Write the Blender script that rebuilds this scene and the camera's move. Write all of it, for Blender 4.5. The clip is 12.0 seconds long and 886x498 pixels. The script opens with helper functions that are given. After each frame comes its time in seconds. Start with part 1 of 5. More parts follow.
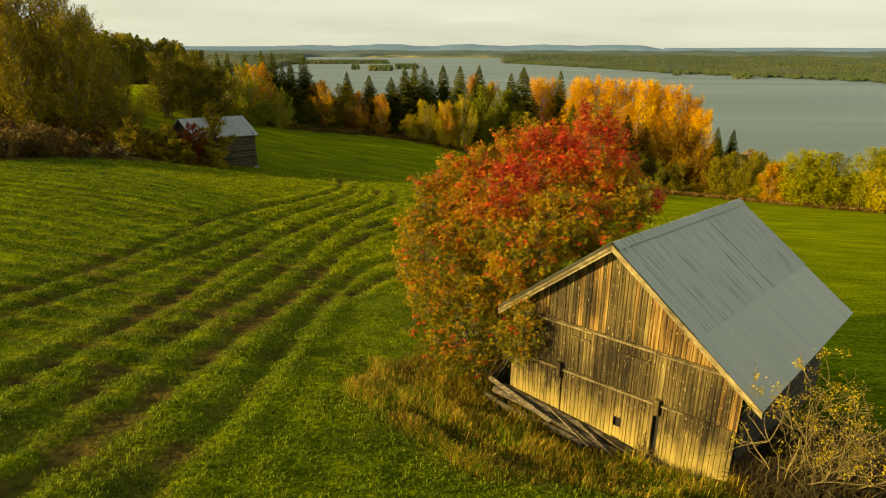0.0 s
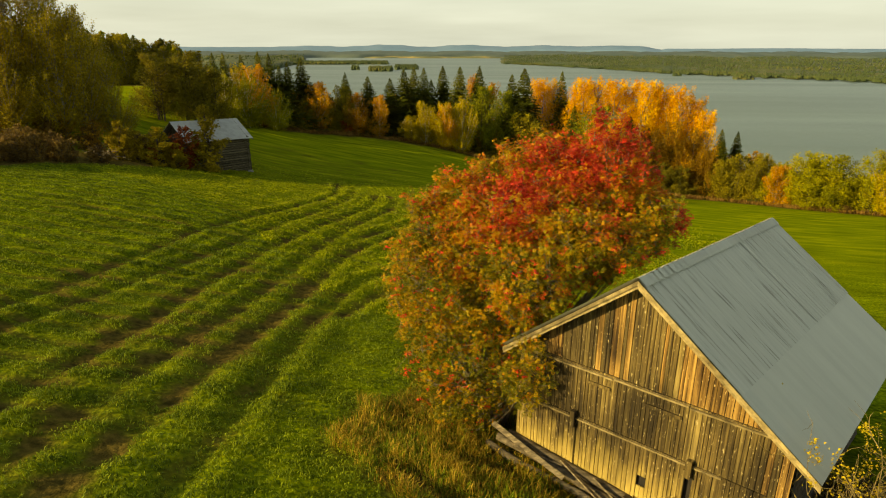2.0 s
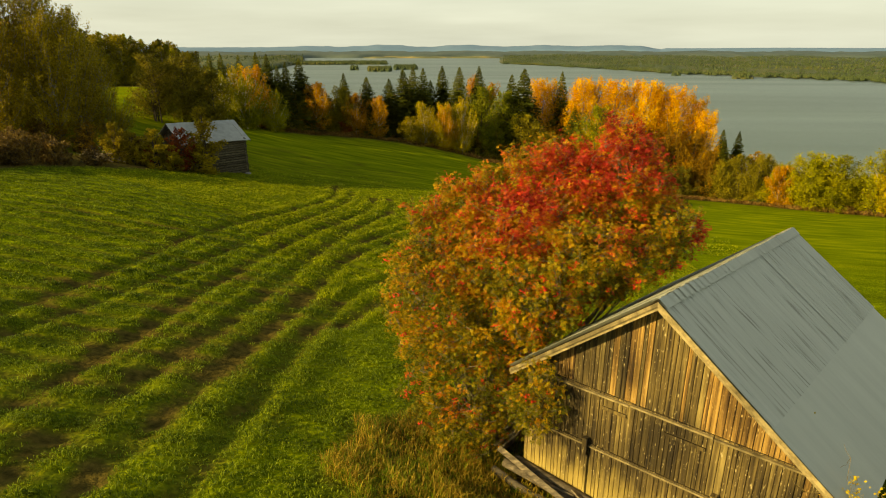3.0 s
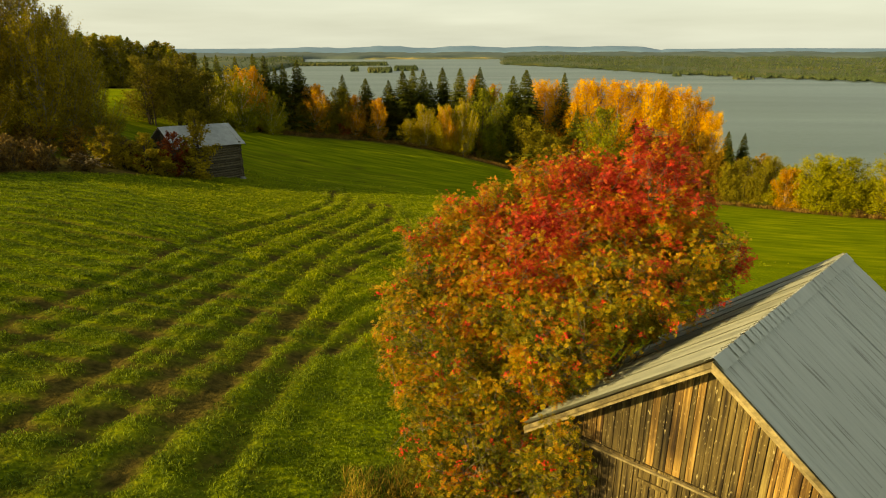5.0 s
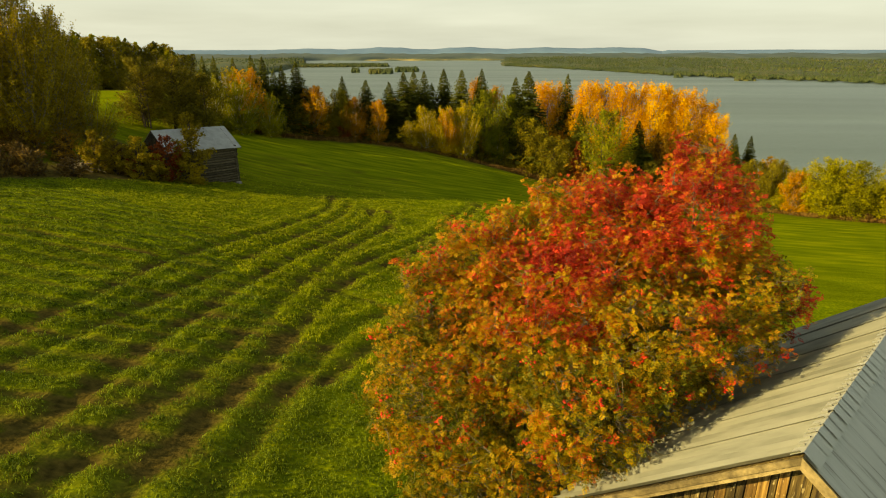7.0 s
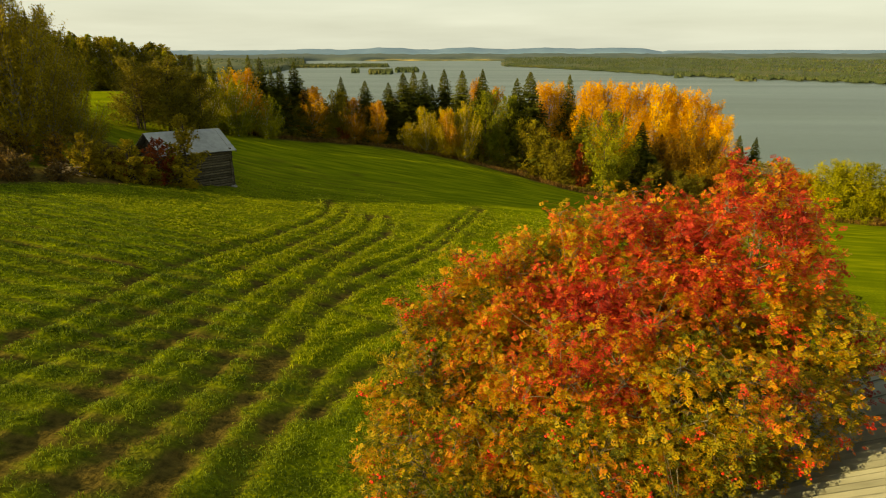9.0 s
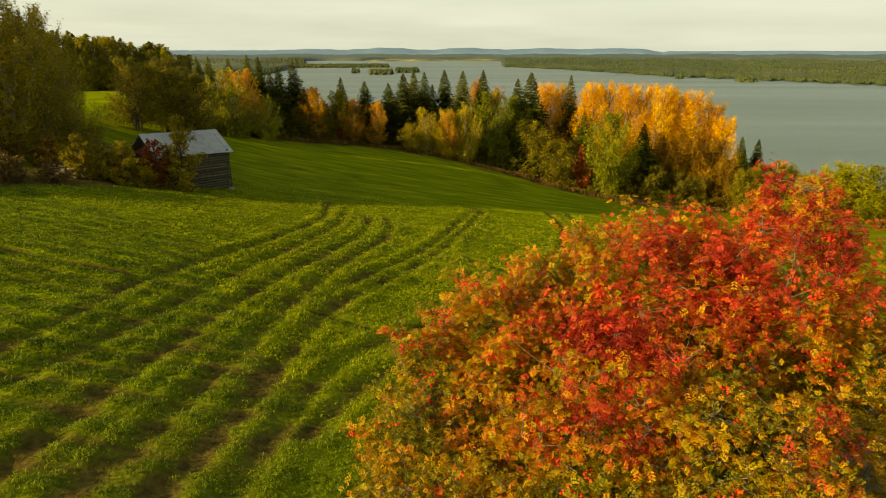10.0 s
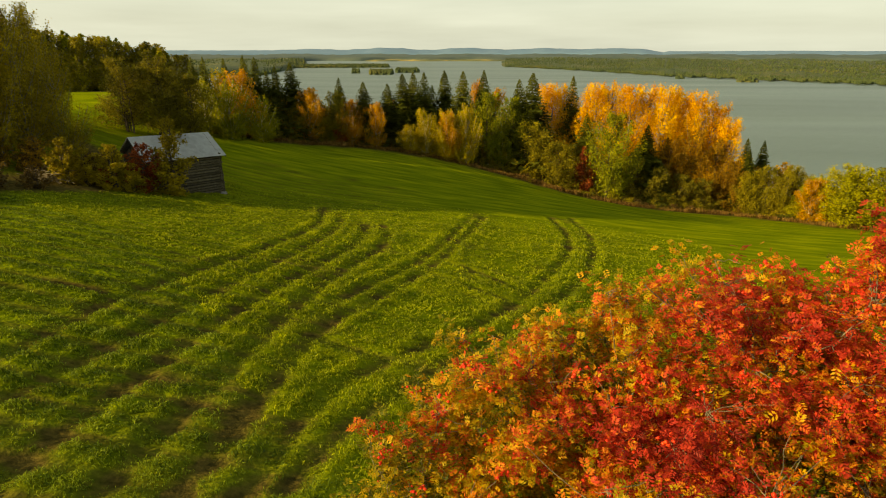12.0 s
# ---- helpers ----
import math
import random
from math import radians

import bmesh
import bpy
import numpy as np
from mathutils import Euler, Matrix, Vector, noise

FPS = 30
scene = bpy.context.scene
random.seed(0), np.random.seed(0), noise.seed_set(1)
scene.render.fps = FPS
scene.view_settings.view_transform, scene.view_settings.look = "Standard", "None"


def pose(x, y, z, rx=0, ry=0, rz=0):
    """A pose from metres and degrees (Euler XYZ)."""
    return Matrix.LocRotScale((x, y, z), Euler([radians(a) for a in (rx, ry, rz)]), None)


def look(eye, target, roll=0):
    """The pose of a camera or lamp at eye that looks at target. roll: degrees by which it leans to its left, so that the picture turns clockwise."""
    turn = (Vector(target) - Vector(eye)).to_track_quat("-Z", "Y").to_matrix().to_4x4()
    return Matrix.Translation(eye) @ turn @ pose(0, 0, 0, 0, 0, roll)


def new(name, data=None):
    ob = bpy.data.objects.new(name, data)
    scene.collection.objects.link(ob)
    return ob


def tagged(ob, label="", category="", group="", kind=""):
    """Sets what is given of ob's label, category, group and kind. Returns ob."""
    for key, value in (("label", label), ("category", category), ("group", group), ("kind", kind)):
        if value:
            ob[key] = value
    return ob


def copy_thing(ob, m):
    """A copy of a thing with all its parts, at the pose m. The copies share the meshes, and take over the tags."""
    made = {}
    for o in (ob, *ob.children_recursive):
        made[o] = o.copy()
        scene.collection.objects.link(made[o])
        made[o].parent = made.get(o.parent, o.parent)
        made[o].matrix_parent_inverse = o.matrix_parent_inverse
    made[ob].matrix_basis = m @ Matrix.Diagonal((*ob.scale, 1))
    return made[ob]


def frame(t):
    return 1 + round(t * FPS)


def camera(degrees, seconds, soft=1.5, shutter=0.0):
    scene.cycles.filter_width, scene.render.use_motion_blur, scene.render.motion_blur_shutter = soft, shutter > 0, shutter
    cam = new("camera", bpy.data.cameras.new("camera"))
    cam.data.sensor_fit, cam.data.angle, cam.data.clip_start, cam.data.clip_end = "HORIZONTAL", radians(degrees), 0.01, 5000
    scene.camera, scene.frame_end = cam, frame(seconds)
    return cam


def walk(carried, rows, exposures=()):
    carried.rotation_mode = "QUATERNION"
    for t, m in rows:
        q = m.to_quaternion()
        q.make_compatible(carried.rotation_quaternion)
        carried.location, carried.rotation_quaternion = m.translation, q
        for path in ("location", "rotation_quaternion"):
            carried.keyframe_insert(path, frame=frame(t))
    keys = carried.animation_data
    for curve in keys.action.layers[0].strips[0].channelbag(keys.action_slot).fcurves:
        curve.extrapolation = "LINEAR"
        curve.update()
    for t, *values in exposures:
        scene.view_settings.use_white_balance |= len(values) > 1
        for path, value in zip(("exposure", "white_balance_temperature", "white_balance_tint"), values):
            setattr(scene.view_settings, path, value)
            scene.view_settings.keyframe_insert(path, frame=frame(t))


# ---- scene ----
cam = camera(74.2, 12.0, soft=1.1)
PATH = [
    (0, (0.607, -0.62, 9.36), (0.493, 1.269, 8.713), 0.1),
    (0.5, (0.577, -0.078, 9.369), (0.464, 1.811, 8.722), 0.1),
    (1, (0.577, 0.427, 9.372), (0.463, 2.317, 8.726), 0.0),
    (1.5, (0.577, 0.942, 9.373), (0.463, 2.832, 8.728), 0.0),
    (2, (0.557, 1.428, 9.377), (0.443, 3.318, 8.732), 0.1),
    (2.5, (0.5, 1.916, 9.379), (0.388, 3.806, 8.734), 0.0),
    (3, (0.436, 2.357, 9.401), (0.324, 4.247, 8.756), 0.0),
    (5, (0.292, 4.416, 9.382), (0.178, 6.307, 8.74), -0.1),
    (5.5, (0.24, 4.941, 9.382), (0.125, 6.832, 8.741), -0.1),
    (6, (0.196, 5.464, 9.381), (0.08, 7.355, 8.74), -0.1),
    (6.5, (0.15, 5.944, 9.381), (0.034, 7.836, 8.741), -0.1),
    (7, (0.106, 6.424, 9.365), (-0.011, 8.316, 8.727), -0.1),
    (9, (-0.081, 8.261, 9.358), (-0.198, 10.153, 8.721), -0.1),
    (9.5, (-0.12, 8.723, 9.364), (-0.236, 10.616, 8.728), -0.0),
    (10, (-0.148, 9.208, 9.378), (-0.265, 11.1, 8.742), -0.0),
    (10.5, (-0.174, 9.739, 9.384), (-0.291, 11.631, 8.748), 0.0),
    (11, (-0.197, 10.304, 9.378), (-0.315, 12.196, 8.742), -0.0),
    (11.5, (-0.207, 10.852, 9.391), (-0.326, 12.744, 8.755), -0.1),
    (12, (-0.211, 11.394, 9.389), (-0.329, 13.286, 8.753), -0.0),
]
walk(cam, [(t, look(eye, target, roll)) for t, eye, target, roll in PATH], [(0.0, 0.68, 7700, 0), (12.0, 0.68, 7700, 0)])

# ---- world, sun ----
SUN_AZ, SUN_EL = 204.0, 19.5
S = Vector((math.cos(radians(SUN_AZ)) * math.cos(radians(SUN_EL)), math.sin(radians(SUN_AZ)) * math.cos(radians(SUN_EL)), math.sin(radians(SUN_EL))))
world = bpy.data.worlds.new("sky")
scene.world = world
world.use_nodes = True
wt = world.node_tree
bg = wt.nodes["Background"]
sky = wt.nodes.new("ShaderNodeTexSky")
sky.sky_type, sky.sun_disc = "NISHITA", False
sky.sun_elevation, sky.sun_rotation = radians(SUN_EL), radians(90.0 - SUN_AZ)
sky.air_density, sky.dust_density, sky.ozone_density = 1.0, 3.0, 1.0
geo = wt.nodes.new("ShaderNodeTexCoord")
stretch = wt.nodes.new("ShaderNodeMapping")
stretch.inputs["Scale"].default_value = (1.5, 1.5, 14.0)
veil = wt.nodes.new("ShaderNodeTexNoise")
veil.inputs["Scale"].default_value, veil.inputs["Detail"].default_value = 2.2, 6.0
veil_ramp = wt.nodes.new("ShaderNodeValToRGB")
veil_ramp.color_ramp.elements[0].position, veil_ramp.color_ramp.elements[1].position = 0.3, 0.75
veil_ramp.color_ramp.elements[0].color, veil_ramp.color_ramp.elements[1].color = (0.62, 0.62, 0.62, 1), (0.82, 0.82, 0.82, 1)
cloud = wt.nodes.new("ShaderNodeMix")
cloud.data_type = "RGBA"
cloud.inputs["B"].default_value = (6.9, 7.1, 6.55, 1)
wt.links.new(geo.outputs["Generated"], stretch.inputs["Vector"])
wt.links.new(stretch.outputs["Vector"], veil.inputs["Vector"])
wt.links.new(veil.outputs["Fac"], veil_ramp.inputs["Fac"])
updown, climb, thin = wt.nodes.new("ShaderNodeSeparateXYZ"), wt.nodes.new("ShaderNodeMapRange"), wt.nodes.new("ShaderNodeMath")
climb.inputs["From Min"].default_value, climb.inputs["From Max"].default_value = 0.05, 0.6
climb.inputs["To Min"].default_value, climb.inputs["To Max"].default_value = 1.0, 0.28
thin.operation = "MULTIPLY"
wt.links.new(geo.outputs["Generated"], updown.inputs["Vector"])
wt.links.new(updown.outputs["Z"], climb.inputs["Value"])
wt.links.new(climb.outputs["Result"], thin.inputs[0])
wt.links.new(veil_ramp.outputs["Color"], thin.inputs[1])
wt.links.new(thin.outputs[0], cloud.inputs["Factor"])
wt.links.new(sky.outputs["Color"], cloud.inputs["A"])
wt.links.new(cloud.outputs["Result"], bg.inputs["Color"])
bg.inputs["Strength"].default_value = 0.085
sun = new("sun", bpy.data.lights.new("sun", "SUN"))
sun.data.energy, sun.data.angle, sun.data.color = 5.0, radians(0.6), (1.0, 0.77, 0.40)
sun.matrix_world = look(S * 60, (0, 0, 0))

# ---- materials ----
def material(name, stops, scale=3.0, detail=6.0, rough=0.85, bump=0.3, bump_scale=40.0, metal=0.0, stretch=(1, 1, 1), island=0.0, per_object=0.0, coords="Object", back=0.0, spec=0.3, stain=0.0, specks=None, bleach=None):
    """A noise-coloured surface: stops are (position, colour); island and per_object vary its brightness piece by piece; back lets light through thin leaves."""
    m = bpy.data.materials.new(name)
    m.use_nodes = True
    n, l = m.node_tree.nodes, m.node_tree.links
    b = n["Principled BSDF"]
    b.inputs["Roughness"].default_value, b.inputs["Metallic"].default_value = rough, metal
    b.inputs["Specular IOR Level"].default_value = spec
    tc, mp = n.new("ShaderNodeTexCoord"), n.new("ShaderNodeMapping")
    mp.inputs["Scale"].default_value = stretch
    l.new(tc.outputs[coords], mp.inputs["Vector"])
    if per_object:
        oi, sc = n.new("ShaderNodeObjectInfo"), n.new("ShaderNodeMath")
        sc.operation, sc.inputs[1].default_value = "MULTIPLY", 97.0
        l.new(oi.outputs["Random"], sc.inputs[0])
        l.new(sc.outputs[0], mp.inputs["Location"])
    t1, t2 = n.new("ShaderNodeTexNoise"), n.new("ShaderNodeTexNoise")
    t1.inputs["Scale"].default_value, t1.inputs["Detail"].default_value = scale, detail
    t2.inputs["Scale"].default_value, t2.inputs["Detail"].default_value = bump_scale, 4.0
    l.new(mp.outputs["Vector"], t1.inputs["Vector"])
    l.new(mp.outputs["Vector"], t2.inputs["Vector"])
    mix = n.new("ShaderNodeMath")
    mix.operation = "MULTIPLY_ADD"
    mix.inputs[1].default_value, mix.inputs[2].default_value = 0.35, -0.175
    l.new(t2.outputs["Fac"], mix.inputs[0])
    add = n.new("ShaderNodeMath")
    add.operation = "ADD"
    l.new(t1.outputs["Fac"], add.inputs[0])
    l.new(mix.outputs[0], add.inputs[1])
    value = add.outputs[0]
    for amount, source in ((island, ("ShaderNodeNewGeometry", "Random Per Island")), (per_object, ("ShaderNodeObjectInfo", "Random"))):
        if amount:
            r, ma, ad = n.new(source[0]), n.new("ShaderNodeMath"), n.new("ShaderNodeMath")
            ma.operation, ad.operation = "MULTIPLY_ADD", "ADD"
            ma.inputs[1].default_value, ma.inputs[2].default_value = amount, -amount / 2
            l.new(r.outputs[source[1]], ma.inputs[0])
            l.new(value, ad.inputs[0])
            l.new(ma.outputs[0], ad.inputs[1])
            value = ad.outputs[0]
    ramp = n.new("ShaderNodeValToRGB")
    e = ramp.color_ramp.elements
    while len(e) < len(stops):
        e.new(0.5)
    for k, (p, c) in zip(e, stops):
        k.position, k.color = p, (*c, 1)
    l.new(value, ramp.inputs["Fac"])
    colour = ramp.outputs["Color"]
    if stain:
        # damp and lichen in patches that run over several pieces
        gp, sm, sn, sr, sx = n.new("ShaderNodeNewGeometry"), n.new("ShaderNodeMapping"), n.new("ShaderNodeTexNoise"), n.new("ShaderNodeMapRange"), n.new("ShaderNodeMix")
        sm.inputs["Scale"].default_value = (1, 1, 0.55)
        sn.inputs["Scale"].default_value, sn.inputs["Detail"].default_value = 0.9, 9.0
        sr.inputs["From Min"].default_value, sr.inputs["From Max"].default_value = 0.38, 0.62
        sr.inputs["To Min"].default_value, sr.inputs["To Max"].default_value = 1.0 - stain, 1.12
        sx.data_type, sx.blend_type = "RGBA", "MULTIPLY"
        sx.inputs["Factor"].default_value = 1.0
        l.new(gp.outputs["Position"], sm.inputs["Vector"])
        l.new(sm.outputs["Vector"], sn.inputs["Vector"])
        l.new(sn.outputs["Fac"], sr.inputs["Value"])
        l.new(colour, sx.inputs["A"])
        l.new(sr.outputs["Result"], sx.inputs["B"])
        colour = sx.outputs["Result"]
    if specks:
        # pale knots and splinters, or other small flecks
        kn, km, kr, kx = n.new("ShaderNodeTexNoise"), n.new("ShaderNodeMapping"), n.new("ShaderNodeMapRange"), n.new("ShaderNodeMix")
        km.inputs["Scale"].default_value = (1.3, 1.3, 0.42)
        kn.inputs["Scale"].default_value, kn.inputs["Detail"].default_value = 24.0, 3.0
        kr.inputs["From Min"].default_value, kr.inputs["From Max"].default_value = 0.63, 0.72
        kx.data_type = "RGBA"
        kx.inputs["B"].default_value = (*specks, 1)
        gq = n.new("ShaderNodeNewGeometry")
        l.new(gq.outputs["Position"], km.inputs["Vector"])
        l.new(km.outputs["Vector"], kn.inputs["Vector"])
        l.new(kn.outputs["Fac"], kr.inputs["Value"])
        l.new(kr.outputs["Result"], kx.inputs["Factor"])
        l.new(colour, kx.inputs["A"])
        colour = kx.outputs["Result"]
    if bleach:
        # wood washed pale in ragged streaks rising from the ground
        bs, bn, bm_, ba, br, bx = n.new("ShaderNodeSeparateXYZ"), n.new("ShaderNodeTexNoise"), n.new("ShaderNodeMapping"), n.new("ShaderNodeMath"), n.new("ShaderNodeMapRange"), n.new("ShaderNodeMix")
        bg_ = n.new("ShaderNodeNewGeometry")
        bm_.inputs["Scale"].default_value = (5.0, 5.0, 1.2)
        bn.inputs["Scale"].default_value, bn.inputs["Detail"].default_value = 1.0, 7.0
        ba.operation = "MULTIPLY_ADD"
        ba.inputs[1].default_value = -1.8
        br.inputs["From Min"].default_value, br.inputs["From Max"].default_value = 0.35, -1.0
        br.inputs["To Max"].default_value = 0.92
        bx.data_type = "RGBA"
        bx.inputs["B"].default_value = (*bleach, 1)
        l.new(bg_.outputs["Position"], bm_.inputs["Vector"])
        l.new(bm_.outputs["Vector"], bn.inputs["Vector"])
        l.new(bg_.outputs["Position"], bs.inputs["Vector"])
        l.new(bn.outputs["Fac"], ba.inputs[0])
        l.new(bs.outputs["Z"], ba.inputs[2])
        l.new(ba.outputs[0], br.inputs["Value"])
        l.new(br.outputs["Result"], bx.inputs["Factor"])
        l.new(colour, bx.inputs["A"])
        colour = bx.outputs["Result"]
    l.new(colour, b.inputs["Base Color"])
    if bump:
        bp = n.new("ShaderNodeBump")
        bp.inputs["Strength"].default_value, bp.inputs["Distance"].default_value = bump, 0.02
        l.new(t2.outputs["Fac"], bp.inputs["Height"])
        l.new(bp.outputs["Normal"], b.inputs["Normal"])
    if back:
        tr, ms = n.new("ShaderNodeBsdfTranslucent"), n.new("ShaderNodeMixShader")
        ms.inputs["Fac"].default_value = back
        l.new(ramp.outputs["Color"], tr.inputs["Color"])
        l.new(b.outputs["BSDF"], ms.inputs[1])
        l.new(tr.outputs["BSDF"], ms.inputs[2])
        l.new(ms.outputs["Shader"], n["Material Output"].inputs["Surface"])
    return m

def leaves(name, dark, mid, light, back=0.35, island=0.30, per_object=0.16, spec=0.12, **kw):
    return material(name, ((0.25, dark), (0.5, mid), (0.78, light)), scale=0.5, rough=0.6, bump=0, bump_scale=3.0, island=island, per_object=per_object, back=back, spec=spec, **kw)

BARK = material("grey_bark", ((0.3, (0.10, 0.085, 0.06)), (0.7, (0.32, 0.29, 0.22))), scale=6, stretch=(1, 1, 0.3), bump=0.5)
BIRCH_BARK = material("birch_bark", ((0.35, (0.08, 0.07, 0.06)), (0.5, (0.62, 0.58, 0.5))), scale=5, stretch=(1, 1, 2.5), bump=0.2)
# bark of dark trunks; on the barn's side logs it stands in for shade
BARK_AND_WALL_SHADE = material("bark_and_wall_shade", ((0.3, (0.035, 0.028, 0.02)), (0.7, (0.12, 0.09, 0.06))), scale=6, stretch=(1, 1, 0.3), bump=0.5)
SPRUCE = leaves("spruce_needles", (0.050, 0.060, 0.007), (0.11, 0.122, 0.011), (0.21, 0.21, 0.018), back=0.38)
YELLOW = leaves("yellow_leaves", (0.24, 0.19, 0.006), (0.46, 0.36, 0.009), (0.68, 0.52, 0.014))
ORANGE = leaves("orange_leaves", (0.34, 0.15, 0.006), (0.60, 0.30, 0.009), (0.76, 0.45, 0.012))
ASPEN = leaves("aspen_leaves", (0.52, 0.22, 0.006), (0.78, 0.43, 0.009), (0.88, 0.60, 0.014))
OLIVE = leaves("olive_leaves", (0.115, 0.098, 0.007), (0.235, 0.20, 0.011), (0.40, 0.325, 0.016))
GREEN = leaves("green_leaves", (0.14, 0.145, 0.006), (0.31, 0.30, 0.010), (0.50, 0.44, 0.015))
WILLOW = leaves("willow_leaves", (0.085, 0.074, 0.007), (0.175, 0.150, 0.011), (0.31, 0.255, 0.016))
MIDGREEN = leaves("mid_green_leaves", (0.095, 0.112, 0.006), (0.22, 0.232, 0.009), (0.40, 0.375, 0.013))
OLIVEYELLOW = leaves("olive_yellow_leaves", (0.18, 0.135, 0.007), (0.35, 0.27, 0.012), (0.56, 0.42, 0.018))
DULLYELLOW = leaves("dull_yellow_leaves", (0.15, 0.122, 0.007), (0.31, 0.24, 0.010), (0.50, 0.385, 0.016))
RUST = leaves("rust_leaves", (0.15, 0.085, 0.007), (0.31, 0.175, 0.010), (0.48, 0.28, 0.015))
RED = leaves("red_leaves", (0.14, 0.026, 0.008), (0.30, 0.065, 0.015), (0.46, 0.16, 0.02))
BROWN = leaves("brown_undergrowth", (0.075, 0.046, 0.011), (0.16, 0.098, 0.021), (0.28, 0.18, 0.036), back=0.25)
STRAW = leaves("straw_grass", (0.15, 0.098, 0.010), (0.31, 0.205, 0.020), (0.56, 0.39, 0.045), back=0.35, island=0.55, per_object=0.0)
TUFT = leaves("meadow_grass", (0.060, 0.090, 0.006), (0.130, 0.180, 0.010), (0.29, 0.35, 0.018), back=0.4, spec=0.12, island=0.55, per_object=0.0)
# lighter copy of meadow_grass, with sunlight put into the crop's colour
LIT_TUFT = leaves("sunlit_crop_copy", (0.11, 0.142, 0.006), (0.23, 0.268, 0.010), (0.43, 0.445, 0.016), back=0.4, spec=0.1, island=0.42, per_object=0.0)
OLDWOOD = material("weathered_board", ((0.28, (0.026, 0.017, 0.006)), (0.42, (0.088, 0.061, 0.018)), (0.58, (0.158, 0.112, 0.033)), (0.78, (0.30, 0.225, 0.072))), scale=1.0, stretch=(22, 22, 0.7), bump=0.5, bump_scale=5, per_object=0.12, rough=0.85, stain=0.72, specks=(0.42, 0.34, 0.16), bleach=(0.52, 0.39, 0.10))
WARMWOOD = material("sheltered_board", ((0.28, (0.055, 0.029, 0.008)), (0.42, (0.155, 0.088, 0.022)), (0.58, (0.33, 0.195, 0.048)), (0.76, (0.50, 0.32, 0.09))), scale=1.0, stretch=(22, 22, 0.7), bump=0.5, bump_scale=5, per_object=0.16, rough=0.85, stain=0.62, specks=(0.44, 0.31, 0.12))
GREYWOOD = material("grey_log", ((0.25, (0.035, 0.027, 0.015)), (0.55, (0.125, 0.10, 0.06)), (0.8, (0.29, 0.235, 0.14))), scale=2.5, stretch=(0.5, 5, 5), bump=0.6, bump_scale=16, per_object=0.25)
TRIMWOOD = material("pale_trim", ((0.25, (0.11, 0.085, 0.036)), (0.5, (0.25, 0.195, 0.085)), (0.75, (0.42, 0.33, 0.15))), scale=5, detail=8, bump=0.4, bump_scale=26, per_object=0.2, stain=0.4)
DARKGAP = material("inside_shade_black", ((0.3, (0.012, 0.010, 0.008)), (0.7, (0.03, 0.025, 0.018))), bump=0)
STONE = material("field_stone", ((0.3, (0.12, 0.11, 0.095)), (0.7, (0.32, 0.30, 0.26))), scale=5, bump=0.6, bump_scale=18, per_object=0.3)
TIN = material("galvanised_tin", ((0.2, (0.39, 0.395, 0.32)), (0.5, (0.44, 0.45, 0.365)), (0.8, (0.48, 0.49, 0.40))), scale=1.0, stretch=(2.5, 0.35, 1), coords="UV", bump=0.04, bump_scale=6, rough=0.5, metal=0.12, per_object=0.04, spec=0.5)
OLDTIN = material("dull_tin", ((0.30, (0.23, 0.225, 0.175)), (0.42, (0.41, 0.42, 0.345)), (0.8, (0.48, 0.49, 0.405))), scale=2.0, stretch=(6.0, 0.35, 1), coords="UV", bump=0.06, bump_scale=6, rough=0.55, metal=0.12, per_object=0.05, spec=0.5)
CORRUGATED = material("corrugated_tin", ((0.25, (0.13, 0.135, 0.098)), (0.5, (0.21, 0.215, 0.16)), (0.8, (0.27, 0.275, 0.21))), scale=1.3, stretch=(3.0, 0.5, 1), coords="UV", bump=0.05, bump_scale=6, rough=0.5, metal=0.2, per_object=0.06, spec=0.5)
SHEDWOOD = material("dark_log", ((0.25, (0.028, 0.022, 0.013)), (0.55, (0.10, 0.083, 0.05)), (0.8, (0.24, 0.20, 0.13))), scale=2.5, stretch=(0.5, 5, 5), bump=0.6, bump_scale=16, per_object=0.25)
SHEDROOF = material("grey_sheet", ((0.2, (0.26, 0.27, 0.25)), (0.7, (0.40, 0.41, 0.38))), scale=1.5, bump=0.1, bump_scale=8, rough=0.5, metal=0.2, per_object=0.1)

# ---- helpers for building ----
def mesh_of(name, verts, faces, mat, smooth=False):
    me = bpy.data.meshes.new(name)
    verts, faces = np.asarray(verts, dtype=np.float32).reshape(-1, 3), np.asarray(faces, dtype=np.int32)
    k = faces.shape[1]
    me.vertices.add(len(verts))
    me.vertices.foreach_set("co", verts.ravel())
    me.loops.add(faces.size)
    me.loops.foreach_set("vertex_index", faces.ravel())
    me.polygons.add(len(faces))
    me.polygons.foreach_set("loop_start", np.arange(0, faces.size, k, dtype=np.int32))
    me.update(calc_edges=True)
    me.polygons.foreach_set("use_smooth", np.full(len(faces), smooth, dtype=bool))
    me.materials.append(mat)
    return me

def child(name, me, parent, label=""):
    ob = new(name, me)
    ob.parent = parent
    if label:
        ob["label"] = label
    return ob

def part(name, bm, mat, parent, label=""):
    me = bpy.data.meshes.new(name)
    bm.to_mesh(me)
    bm.free()
    me.materials.append(mat)
    return child(name, me, parent, label)

def hexa(corners, mat, name="board"):
    """A solid of eight corners: four below (or in front), four above, in the same order."""
    f = [(0, 3, 2, 1), (4, 5, 6, 7), (0, 1, 5, 4), (1, 2, 6, 5), (2, 3, 7, 6), (3, 0, 4, 7)]
    return mesh_of(name, corners, f, mat)

